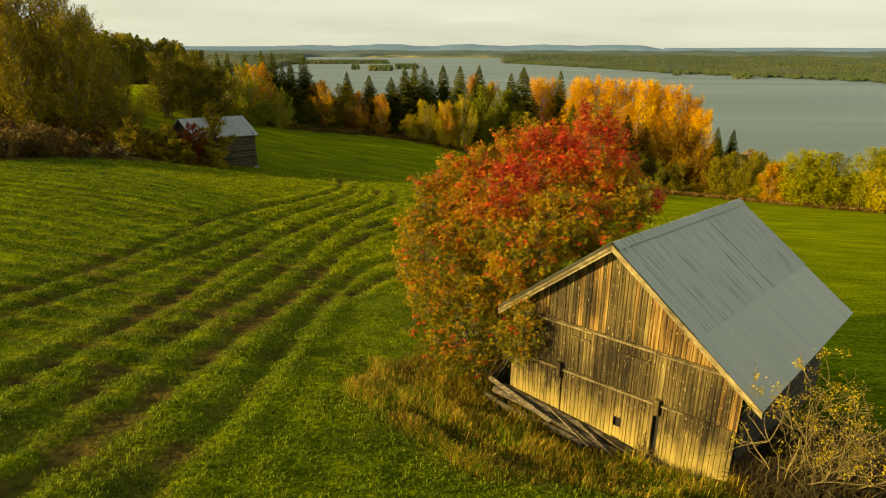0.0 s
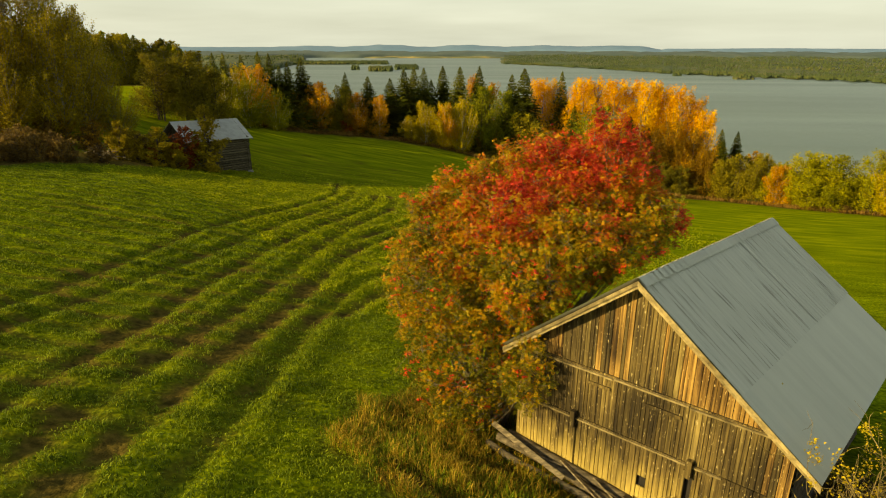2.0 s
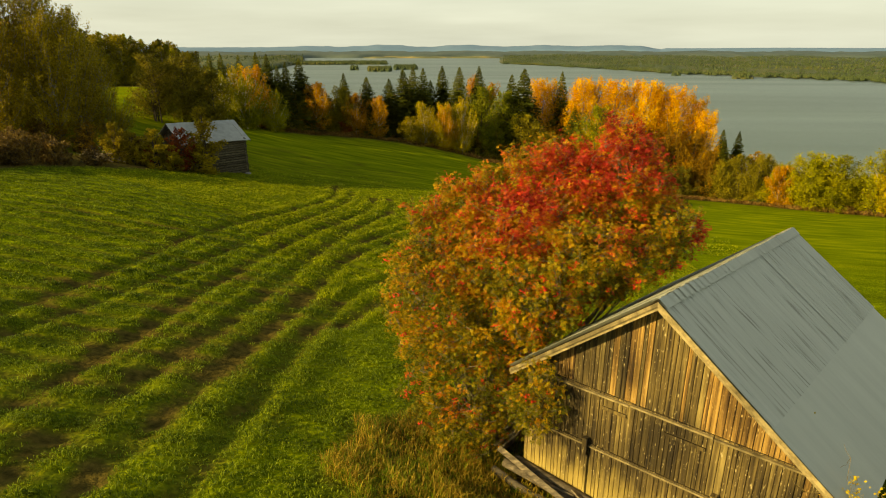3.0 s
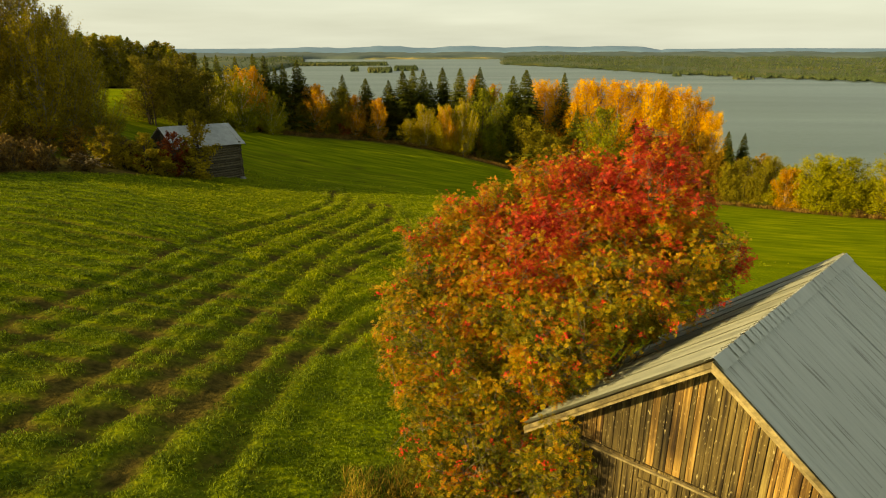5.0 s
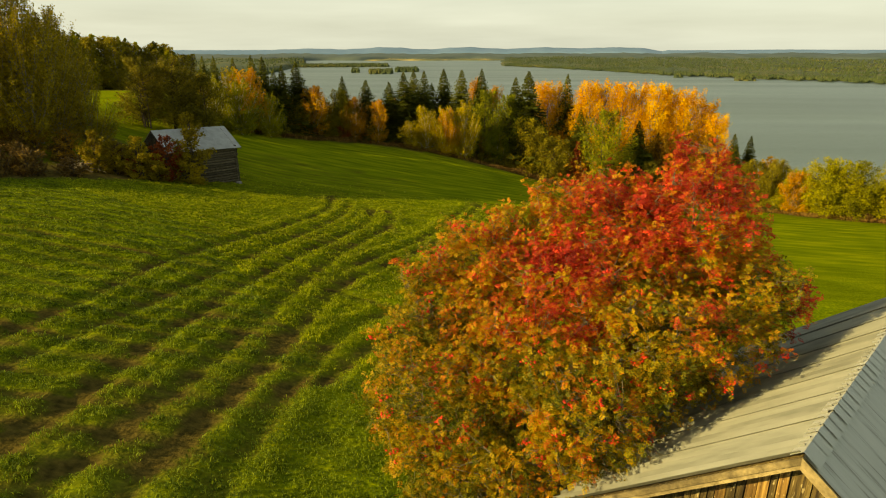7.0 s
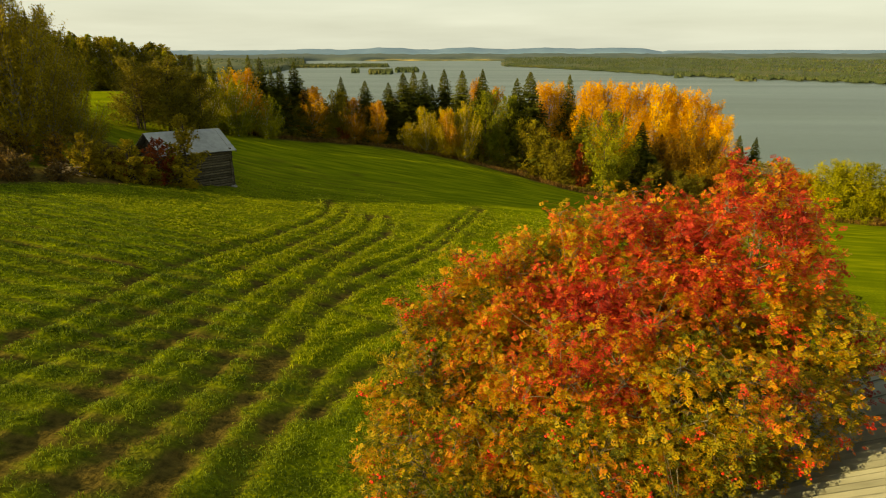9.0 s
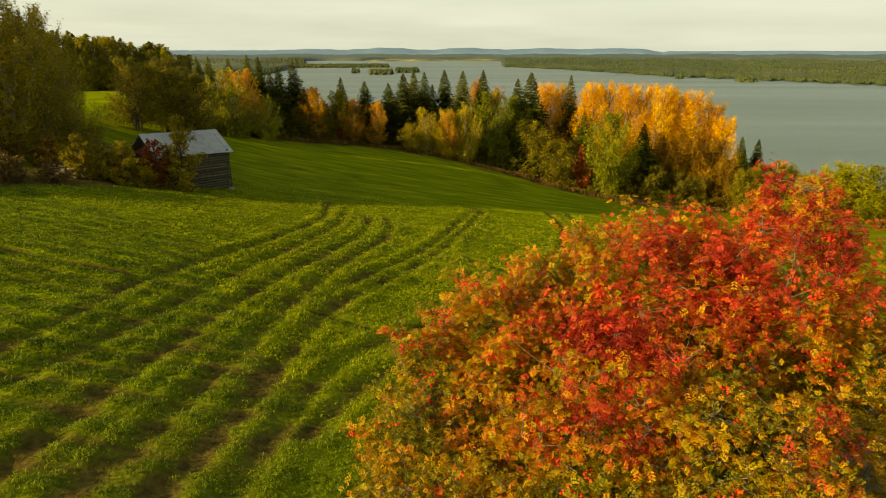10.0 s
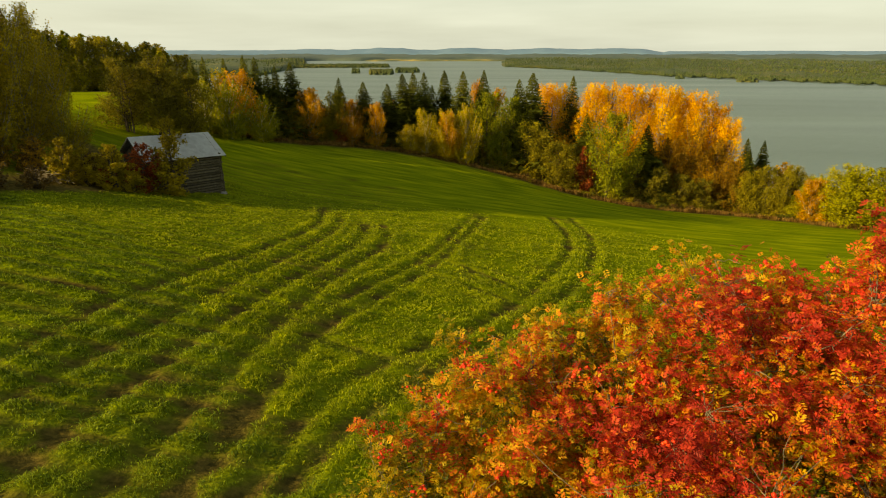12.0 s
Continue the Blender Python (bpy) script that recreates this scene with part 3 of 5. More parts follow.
rng = random.Random(4)
face = Matrix.Rotation(radians(-37), 4, "Z")
u = 0.0
while u < WIDTH - 0.02:
    w_ = min(rng.uniform(0.07, 0.13), WIDTH - u)
    for band, (lo, hi) in enumerate(((0.0, 1.66), (1.66, 2.94), (2.94, 9.0))):
        lo_z = lo if band else -0.05 + 0.45 * max(0, 1 - u / 3.2) + rng.uniform(0, 0.10)
        ta, tb = min(hi, gable_top(u)), min(hi, gable_top(u + w_))
        if min(ta, tb) - lo_z < 0.05:
            continue
        if band == 0 and 3.97 < u + w_ / 2 < 4.10:
            continue
        hole = band == 0 and 3.05 < u + w_ / 2 < 3.17
        spans = ((lo_z, 0.62), (0.88, ta)) if hole else ((lo_z, ta),)
        for z0, z1 in spans:
            tb1 = tb if z1 == ta else z1
            sheltered = (band == 2 and (u > 3.6 or rng.random() < 0.4)) or (band == 1 and u > 5.0 and rng.random() < 0.7)
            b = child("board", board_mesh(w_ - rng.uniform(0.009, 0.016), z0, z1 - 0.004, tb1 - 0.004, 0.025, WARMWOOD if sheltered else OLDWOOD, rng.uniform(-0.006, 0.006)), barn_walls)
            b.matrix_local = Matrix.Translation(on_gable(u + w_ / 2, 0, 0.03 - 0.022 * band + rng.uniform(0, 0.006))) @ face
    u += w_
# added near-black sheet behind the boards, painting the shade inside
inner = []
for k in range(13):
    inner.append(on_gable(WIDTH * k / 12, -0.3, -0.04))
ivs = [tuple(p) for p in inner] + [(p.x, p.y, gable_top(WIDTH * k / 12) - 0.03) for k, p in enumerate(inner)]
child("lining", mesh_of("lining", ivs, [(k, k + 1, 14 + k, 13 + k) for k in range(12)], DARKGAP), barn_walls, "black sheet painting the unlit inside behind the gaps")

def rail(u0, u1, z, h, out, mat, name="rail", dz=0.0):
    c = [on_gable(u0, z, out), on_gable(u1, z + dz, out), on_gable(u1, z + dz, 0), on_gable(u0, z, 0)]
    c += [p + Vector((0, 0, h)) for p in c]
    return child(name, hexa(c, mat), barn)
rail(0.35, 2.30, 2.84, 0.034, 0.07, TRIMWOOD, dz=0.02)
rail(2.32, 3.85, 2.88, 0.034, 0.07, TRIMWOOD)
rail(3.87, 5.40, 2.86, 0.034, 0.07, TRIMWOOD, dz=0.02)
rail(0.12, 1.42, 1.58, 0.04, 0.065, TRIMWOOD, dz=0.0)
rail(1.52, 3.95, 1.58, 0.034, 0.07, TRIMWOOD, dz=0.02)
rail(4.10, 4.62, 1.60, 0.034, 0.07, TRIMWOOD, dz=0.02)
for u_, z_ in ((1.44, 1.40), (3.98, 1.38)):
    c = [on_gable(u_, z_, 0.14), on_gable(u_ + 0.11, z_, 0.14), on_gable(u_ + 0.11, z_, 0.02), on_gable(u_, z_, 0.02)]
    c += [p + Vector((0, 0, 0.40)) for p in c]
    child("door_latch", hexa(c, OLDWOOD), barn, "wooden turning latch")
for u_ in (1.50, 3.92):
    c = [on_gable(u_, 0.2, 0.065), on_gable(u_ + 0.05, 0.2, 0.065), on_gable(u_ + 0.05, 0.2, 0.02), on_gable(u_, 0.2, 0.02)]
    c += [p + Vector((0, 0, 1.3)) for p in c]
    child("door_edge", hexa(c, OLDWOOD), barn)
for u_, z_, w_ in ((1.75, 2.58, 0.5), (3.0, 2.55, 0.75)):
    c = [on_gable(u_, z_, 0.05), on_gable(u_ + w_, z_, 0.05), on_gable(u_ + w_, z_, 0.01), on_gable(u_, z_, 0.01)]
    c += [p + Vector((0, 0, 0.07)) for p in c]
    child("cross_plank", hexa(c, OLDWOOD), barn)

# side walls, back gable
def log_wall(name, a, b, z0a, z0b, z1a, z1b, rows, mat):
    wall = child(name, None, barn)
    for r_ in range(rows):
        t0, t1 = r_ / rows, (r_ + 1) / rows
        pa, pb = Vector((a.x, a.y, z0a + (z1a - z0a) * (t0 + t1) / 2)), Vector((b.x, b.y, z0b + (z1b - z0b) * (t0 + t1) / 2))
        n_ = 7
        pts = [pa.lerp(pb, k / (n_ - 1)) for k in range(n_)]
        rad = (z1a - z0a) / rows * 0.53
        v, f = tube(pts, [rad] * n_, 8)
        child("log", mesh_of("log", v, f, mat, True), wall)
    return wall
C00, C10 = BARN0 + GN * 0.12, BARN0 + GU * WIDTH + GN * 0.12 - GU * 0.08
C00 = C00 + GU * 0.1
run = Vector((GV.x, GV.y, 0)) * 0.93
# dark bark colour on these logs paints in the side walls' shade
log_wall("side_wall", C10, C10 + run, -0.15, -0.9, 2.52, 2.2, 13, BARK_AND_WALL_SHADE)
log_wall("side_wall", C00, C00 + run, 0.2, -0.7, 2.85, 2.5, 13, BARK_AND_WALL_SHADE)
back_gable = [C00 + run, C10 + run]
bv = [(p.x, p.y, -1.2) for p in back_gable] + [(back_gable[1].x, back_gable[1].y, 2.25), tuple(C00.lerp(C10, 0.46).xy + run.xy) + (4.72,), (back_gable[0].x, back_gable[0].y, 2.5)]
bm = bmesh.new()
bm.faces.new([bm.verts.new(v) for v in bv])
ext = bmesh.ops.extrude_face_region(bm, geom=bm.faces[:])
bmesh.ops.translate(bm, vec=GN * 0.08, verts=[e for e in ext["geom"] if isinstance(e, bmesh.types.BMVert)])
part("back_gable", bm, OLDWOOD, barn)

# roof: metal sheets on two slopes, ridge cap, bargeboards
def slope_point(top, low, s, t):
    """s along the ridge, t from the ridge down to the eave."""
    return top.lerp(low, t) + GV * s
def sheet(top, low, s0, s1, t0, t1, ribs, depth, mat, parent, lift=0.0, name="metal_sheet"):
    n = (top - low).cross(GV).normalized()
    if n.z < 0:
        n = -n
    cols = ribs * 4
    vs = []
    for t in (t0, t1):
        for k in range(cols + 1):
            q = slope_point(top, low, s0 + (s1 - s0) * k / cols, t)
            vs.append(q + n * (lift + depth * (1, 0.25, 0, 0.25)[k % 4]))
    m_ = cols + 1
    fs = [(k, k + 1, m_ + k + 1, m_ + k) for k in range(cols)]
    vs += [v - n * 0.006 for v in vs]
    fs += [(2 * m_ + k, 3 * m_ + k, 3 * m_ + k + 1, 2 * m_ + k + 1) for k in range(cols)]
    fs += [(m_ + k, m_ + k + 1, 3 * m_ + k + 1, 3 * m_ + k) for k in range(cols)]
    me = mesh_of(name, vs, fs, mat)
    span, fall = GV.length, (top - low).length
    uv = [((s0 + (s1 - s0) * (k % m_) / cols) * span, (t0 if (k // m_) % 2 == 0 else t1) * fall) for k in range(4 * m_)]
    layer = me.uv_layers.new(name="slope")
    layer.data.foreach_set("uv", np.array([uv[v] for f in fs for v in f], dtype=np.float32).ravel())
    return child(name, me, parent)

roof = child("roof", None, barn)
for k in range(8):
    s0, s1 = k / 8, (k + 1) / 8 + 0.003
    sheet(APEX, EAVE_R, s0, s1, 0.0, 0.592, 6, 0.012 if k > 4 else 0.005, OLDTIN, roof, 0.010 + 0.002 * (k % 2))
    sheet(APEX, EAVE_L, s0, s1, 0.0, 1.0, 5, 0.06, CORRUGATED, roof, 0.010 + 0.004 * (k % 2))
for k in range(3):
    sheet(APEX, EAVE_R, k / 3, (k + 1) / 3 + 0.003, 0.585, 1.0, 6, 0.0015, TIN, roof, 0.002 + 0.003 * (k % 2))
for k in range(70):
    s0, s1 = k / 70 - 0.001, (k + 1) / 70 + 0.002
    a = Vector((0, 0, 0.055 + 0.012 * (k % 2) + rng.uniform(-0.007, 0.007)))
    c = [slope_point(APEX, EAVE_L, s0, 0.04) + a, slope_point(APEX, EAVE_L, s1, 0.04) + a, APEX + GV * s1 + a, APEX + GV * s0 + a, slope_point(APEX, EAVE_R, s0, 0.05) + a, slope_point(APEX, EAVE_R, s1, 0.05) + a]
    child("ridge_cap", mesh_of("ridge_cap", c, [(0, 1, 2, 3), (3, 2, 5, 4)], TIN), roof, "folded tin ridge cap")
def bargeboard(a, b, w0, w1, out, mat, name="bargeboard"):
    down, front = Vector((0, 0, -1)), -GN * out
    c = [a + down * w0, b + down * w0, b + down * w1, a + down * w1]
    c += [p + front for p in c]
    return child(name, hexa(c, mat), roof, "pale wooden bargeboard")
for low in (EAVE_L, EAVE_R):
    bargeboard(APEX, low, 0.0, 0.09, 0.03, TRIMWOOD)
    bargeboard(APEX + GN * 0.03, low + GN * 0.03, 0.09, 0.17, 0.03, TRIMWOOD)
    n_ = 9
    for k in range(n_):
        t = (k + 0.5) / n_
        q = APEX.lerp(low, t) + Vector((0, 0, -0.07))
        c = [q + (APEX - low).normalized() * d for d in (-0.05, 0.05)]
        c = [c[0] + GN * 0.0, c[1], c[1] + GV * 0.98, c[0] + GV * 0.98]
        c += [p + Vector((0, 0, 0.06)) for p in c]
        child("batten", hexa([p for p in c], OLDWOOD), roof)
bm = bmesh.new()
for low in (EAVE_L, EAVE_R):
    a = Vector((0, 0, -0.015))
    bm.faces.new([bm.verts.new(p) for p in (APEX + a, low + a, low + GV + a, APEX + GV + a)])
part("underlay", bm, OLDWOOD, roof)

# sill logs, fallen planks and stones along the gable
def plank(name, label, a, b, w_, t_, mat, roll=0.0):
    """A loose plank whose middle line runs from a to b."""
    a, b = Vector(a), Vector(b)
    d = (b - a).normalized()
    s = d.cross(Vector((0, 0, 1))).normalized()
    s = Matrix.Rotation(roll, 3, d) @ s
    q = s.cross(d)
    c = [a - s * w_ / 2, a + s * w_ / 2, b + s * w_ * 0.42, b - s * w_ * 0.42]
    c = c + [p + q * t_ for p in c]
    return tagged(new(name, hexa(c, mat, name)), label, "plank", group="planks along the barn")
for k, (u0, u1, out, z0, z1, r_) in enumerate(((-0.15, 5.6, 0.12, 0.44, -0.02, 0.11), (-0.3, 3.4, 0.34, 0.40, 0.12, 0.10), (2.2, 5.9, 0.36, 0.14, -0.06, 0.12), (-0.45, 2.6, 0.60, 0.30, 0.10, 0.09))):
    pts = [on_gable(u0 + (u1 - u0) * t, z0 + (z1 - z0) * t + 0.03 * math.sin(5 * t + k), out + 0.03 * math.sin(7 * t + 2 * k)) for t in np.linspace(0, 1, 12)]
    v, f = tube(pts, [r_ * (1 + 0.08 * math.sin(3 * t)) for t in range(12)], 8)
    tagged(new("sill_log", mesh_of("sill_log", v, f, GREYWOOD, True)), "old grey timber lying along the foot of the barn", "timber", group="timbers along the barn")
for k in range(6):
    u0 = -0.5 + 0.9 * k + rng.uniform(-0.2, 0.2)
    a = on_gable(u0, 0.52 - 0.075 * u0 + rng.uniform(-0.05, 0.08), rng.uniform(0.1, 0.5))
    b = on_gable(u0 + rng.uniform(1.1, 2.4), 0.46 - 0.085 * u0 - 0.1, rng.uniform(0.25, 0.75))
    plank("plank", "loose weathered plank lying at the foot of the barn", a, b, rng.uniform(0.10, 0.18), 0.03, GREYWOOD, rng.uniform(-0.9, 0.9))
plank("plank", "pale broken plank sticking up by the barn corner", on_gable(4.75, 0.0, 0.75), on_gable(5.15, 0.32, 0.35), 0.09, 0.03, TRIMWOOD)
plank("plank", "pale broken plank end by the barn corner", on_gable(5.1, 0.22, 0.45), on_gable(5.35, 0.16, 0.5), 0.14, 0.03, TRIMWOOD)
plank("plank", "weathered plank leaning on the sill", on_gable(5.25, 0.25, 0.2), on_gable(5.5, -0.05, 0.6), 0.14, 0.03, GREYWOOD)

# ---- trees ----
NP = np.random.default_rng(7)

def leaf_quads(centres, size, flat=0.0, aspect=1.0, rs=NP, upright=0.0):
    """One bent leaf clump a centre, turned at random. flat: how far its face is laid to the sky; upright: how far its long axis points up."""
    n = len(centres)
    nrm = rs.normal(size=(n, 3))
    nrm[:, 2] += flat * np.sign(nrm[:, 2] + 0.3)
    nrm /= np.linalg.norm(nrm, axis=1)[:, None]
    a = np.cross(nrm, rs.normal(size=(n, 3)))
    a /= np.linalg.norm(a, axis=1)[:, None]
    a[:, 2] += upright
    a /= np.linalg.norm(a, axis=1)[:, None]
    b = np.cross(nrm, a)
    s = (np.asarray(size) * rs.uniform(0.6, 1.3, n))[:, None]
    a, b = a * s * 0.5, b * s * 0.5 * aspect
    c = centres
    v = np.stack([c - a * 0.9, c - b * 0.8 + nrm * s * 0.12, c + a, c + b * 0.8 + nrm * s * 0.12], 1).reshape(-1, 3)
    return v, np.arange(4 * n).reshape(-1, 4)

PROFILE = {
    "round": lambda t: np.sqrt(np.clip(1 - (2 * t - 0.85) ** 2 / 1.4, 0.06, 1)),
    "tall": lambda t: np.clip(1.06 - 1.0 * t ** 1.25, 0.05, 1) * np.clip(t * 3 + 0.5, 0, 1),
    "oval": lambda t: np.sqrt(np.clip(1 - (2 * t - 0.80) ** 2 / 1.55, 0.05, 1)),
    "column": lambda t: np.clip(1.0 - 0.62 * t ** 4.0, 0.08, 1) * np.clip(t * 3 + 0.6, 0, 1),
}
RISE = {"round": 0.6, "tall": 0.9, "oval": 1.5, "column": 2.2}

def crown_points(n, h, w, base, shape, rs, boughs=60):
    """Leaf places along boughs that rise from the trunk to an uneven outline, thick near the trunk and feathery at the tips; also each bough's foot and tip."""
    t = rs.uniform(0.02, 1.0, boughs) ** 0.85
    ang = rs.uniform(0, 2 * np.pi, boughs)
    reach = w / 2 * PROFILE[shape](t) * (1 + 0.22 * np.sin(2 * ang + 5 * t + rs.uniform(0, 6))) * rs.uniform(0.42, 1.08, boughs) ** 0.6
    zt = base + (h - base) * t
    tip = np.stack([reach * np.cos(ang), reach * np.sin(ang), zt], -1)
    foot = np.stack([0 * zt, 0 * zt, np.maximum(base * 0.7, zt - RISE[shape] * reach - 0.05 * h)], -1)
    k = rs.choice(boughs, n, p=(reach + 0.12 * w) / (reach + 0.12 * w).sum())
    q = rs.uniform(0.12, 1.0, n) ** 0.7
    bow = np.stack([q, q, q ** (1.5 if shape != "column" else 1.15)], -1)
    p = foot[k] + (tip - foot)[k] * bow
    loose = (0.05 * w + 0.16 * reach[k]) * (1.12 - 0.78 * q)
    p += rs.normal(size=(n, 3)) * loose[:, None] * np.array([0.8, 0.8, {"round": 0.75, "tall": 0.8, "oval": 1.0, "column": 1.35}[shape]])
    return p, foot, tip

def broadleaf(name, label, h, w, mat, bark, n=6500, size=0.42, shape="tall", base=0.22, trunks=1, seed=0, lobes=60):
    rs = np.random.default_rng(seed)
    tree = tagged(new(name), label, "tree", group="trees round the field")
    p, foot, tip = crown_points(n, h, w, h * base, shape, rs, lobes)
    for k in range(trunks):
        off = rs.uniform(-0.25, 0.25, 2) * (trunks > 1) * w * 0.3
        lean = rs.uniform(-0.04, 0.04, 2) * h
        zz = np.linspace(-0.4, h * 0.86, 9)
        t = np.linspace(0, 1, 9)
        pts = np.stack([off[0] + lean[0] * t + 0.06 * np.sin(4 * t + k), off[1] + lean[1] * t + 0.06 * np.cos(5 * t + k), zz], -1)
        v, f = tube(pts, np.linspace(0.012 * h + 0.05, 0.02, 9) * (1 if trunks == 1 else 0.7), 7)
        child("trunk", mesh_of("trunk", v, f, bark, True), tree)
    pieces = []
    for a, b in list(zip(foot, tip))[::max(1, len(tip) // 36)]:
        t = np.linspace(0, 1, 5)[:, None]
        pieces.append(tube(a + (b - a) * np.concatenate([t, t, t ** 1.5], 1), np.linspace(0.005 * h + 0.01, 0.012, 5), 3))
    v, f = joined(pieces)
    tagged(child("branchwork", mesh_of("branchwork", v, f, bark, True), tree), kind="stuff")
    v, f = leaf_quads(p, size, 0.4, 0.8, rs, 0.9 if shape == "column" else 0.0)
    child("crown", mesh_of("crown", v, f, mat), tree)
    return tree

def spruce(name, label, h, w, seed=0, mat=SPRUCE):
    rs = np.random.default_rng(seed)
    tree = tagged(new(name), label, "tree", group="spruces in the wood")
    z = np.linspace(-0.4, h, 8)
    v, f = tube(np.stack([0 * z, 0 * z, z], -1), np.linspace(0.014 * h, 0.015, 8), 7)
    child("trunk", mesh_of("trunk", v, f, BARK_AND_WALL_SHADE, True), tree)
    vs = []
    whorls = int(h * 2.6)
    for k in range(whorls):
        t = (k + 0.5) / whorls
        zz = h * (0.06 + 0.93 * t)
        reach = 1.7 * w / 2 * (1 - t) ** 0.82 * rs.uniform(0.78, 1.12) + 0.10
        for a in rs.uniform(0, 2 * np.pi, max(6, int(16 * (1 - t) + 6))):
            r = reach * rs.uniform(0.65, 1.15)
            d, s = np.array([np.cos(a), np.sin(a), 0]), np.array([-np.sin(a), np.cos(a), 0])
            segs = 3 if r > 0.9 else 2
            for i in range(segs):
                q0, q1 = (i + 0.05) / segs, (i + 1.12) / segs
                w0, w1 = 0.34 * r * (1.1 - q0) + 0.10, 0.34 * r * max(0.08, 1.05 - q1) + 0.04
                drop = lambda q: -0.30 * r * q ** 1.2 + 0.10 * r * q ** 4
                e0, e1 = d * r * q0, d * r * q1
                tw = rs.uniform(-0.35, 0.35)
                up = np.array([0, 0, tw])
                z0, z1 = zz + drop(q0), zz + drop(q1)
                vs += [e0 - (s + up) * w0 + (0, 0, z0 - 0.12 * w0), e1 - (s + up) * w1 + (0, 0, z1 - 0.2 * w1), e1 + (s + up) * w1 + (0, 0, z1 - 0.2 * w1), e0 + (s + up) * w0 + (0, 0, z0 - 0.12 * w0)]
    vs = np.array(vs)
    t = rs.uniform(0.0, 1.0, 2300) ** 1.25
    saw = 0.72 + 0.28 * (1 - (t * whorls / 2.6) % 1.0)
    r = (1.7 * w / 2 * (1 - t) ** 0.82 * saw + 0.06) * rs.uniform(0.45, 1.02, 2300)
    a = rs.uniform(0, 2 * np.pi, 2300)
    r *= 1 + 0.16 * np.sin(3 * a + 9 * t)
    q = np.stack([r * np.cos(a), r * np.sin(a), h * (0.05 + 0.95 * t) - 0.25 * r], -1)
    cv, _ = leaf_quads(q, 0.22 + 0.40 * (1 - t), 0.0, 0.8, rs)
    vs = np.concatenate([vs, cv])
    child("crown", mesh_of("crown", vs, np.arange(len(vs)).reshape(-1, 4), mat), tree)
    return tree

def planted(master, h0, w0, spots, rs):
    """The master tree is moved to the first spot, copies go to the others; spots are x, y, height, width."""
    for k, (x, y, h, w) in enumerate(spots):
        s = Matrix.Diagonal((w / w0, w / w0, h / h0, 1))
        m = Matrix.Translation((x, y, zg(x, y) - 0.1)) @ Matrix.Rotation(rs.uniform(0, 6.28), 4, "Z")
        if k == 0:
            master.matrix_basis = m @ s
        else:
            c = copy_thing(master, m)
            c.scale = (w / w0, w / w0, h / h0)

RT = random.Random(11)
SPRUCES = [(-46.1, 106.0, 10.6, 3.6), (-44.3, 106.2, 11.1, 3.6), (-43.5, 112.2, 11.4, 3.8), (-41.6, 115.8, 12.6, 4.6), (-39.5, 115.6, 12.9, 5.0), (-36.4, 116.7, 12.3, 4.5), (-34.4, 119.0, 13.4, 6.2), (-27.1, 124.9, 11.9, 4.3), (-22.5, 125.3, 11.8, 6.2), (-18.1, 126.5, 12.1, 6.0), (-15.2, 127.1, 14.4, 7.1), (-13.6, 131.3, 15.4, 6.4)]
SPRUCES_B = [(-11.3, 129.5, 15.6, 5.8), (-7.5, 132.9, 17.1, 6.7), (-3.7, 130.9, 17.6, 7.6), (0.4, 136.4, 19.4, 6.6), (7.4, 132.6, 19.1, 7.4), (10.0, 131.9, 20.9, 9.9), (18.6, 137.0, 22.7, 7.0), (20.7, 130.1, 15.8, 6.2), (50.4, 126.2, 14.6, 5.2), (54.9, 129.1, 14.7, 4.8), (-38.6, 118.4, 10.9, 4.6), (-10.0, 132.7, 13.7, 5.0)]
for spots, seed in ((SPRUCES[0::2], 1), (SPRUCES[1::2], 2), (SPRUCES_B[0::2], 3), (SPRUCES_B[1::2], 4)):
    planted(spruce("spruce", "dark green pointed spruce at the field's edge", 14.0, 5.5, seed), 14.0, 5.5, spots, RT)

def stand(name, label, mat, bark, spots, h, w, seeds=(1, 2), **kw):
    for k, seed in enumerate(seeds):
        if spots[k::len(seeds)]:
            planted(broadleaf(name, label, h, w, mat, bark, seed=seed + int(h * 7), **kw), h, w, spots[k::len(seeds)], RT)

stand("birch", "yellowing birch at the field's edge", YELLOW, BIRCH_BARK, [(-44.4, 102.3, 8.0, 5.6), (-42.4, 107.2, 10.0, 6.4), (-10.3, 123.0, 9.0, 7.6), (-2.7, 122.6, 11.6, 5.4), (-13.4, 122.4, 5.5, 5.0), (-6.6, 122.6, 9.6, 6.0), (70.5, 101.5, 10.5, 8.0)], 10.0, 6.5, base=0.10, n=8000, size=0.30, shape="oval")
stand("birch", "orange autumn birch with a pale trunk", ORANGE, BIRCH_BARK, [(-39.1, 106.9, 11.1, 7.0), (-31.4, 118.5, 9.7, 7.4), (-24.3, 121.8, 8.9, 5.8), (-19.8, 122.5, 8.6, 5.0), (-6.2, 122.4, 9.6, 5.2), (-1.0, 138.9, 17.5, 5.2), (3.2, 140.1, 17.5, 7.9), (56.6, 112.6, 8.0, 6.0), (-18.4, 131.7, 9.6, 3.7)], 11.0, 6.0, base=0.12, n=8000, size=0.30, shape="oval")
stand("birch", "tall birch with orange crown top above the field", RUST, BIRCH_BARK, [(-50.5, 64.5, 19.5, 8.5)], 18.0, 8.5, seeds=(1,), base=0.2, n=12000, size=0.26, shape="oval")
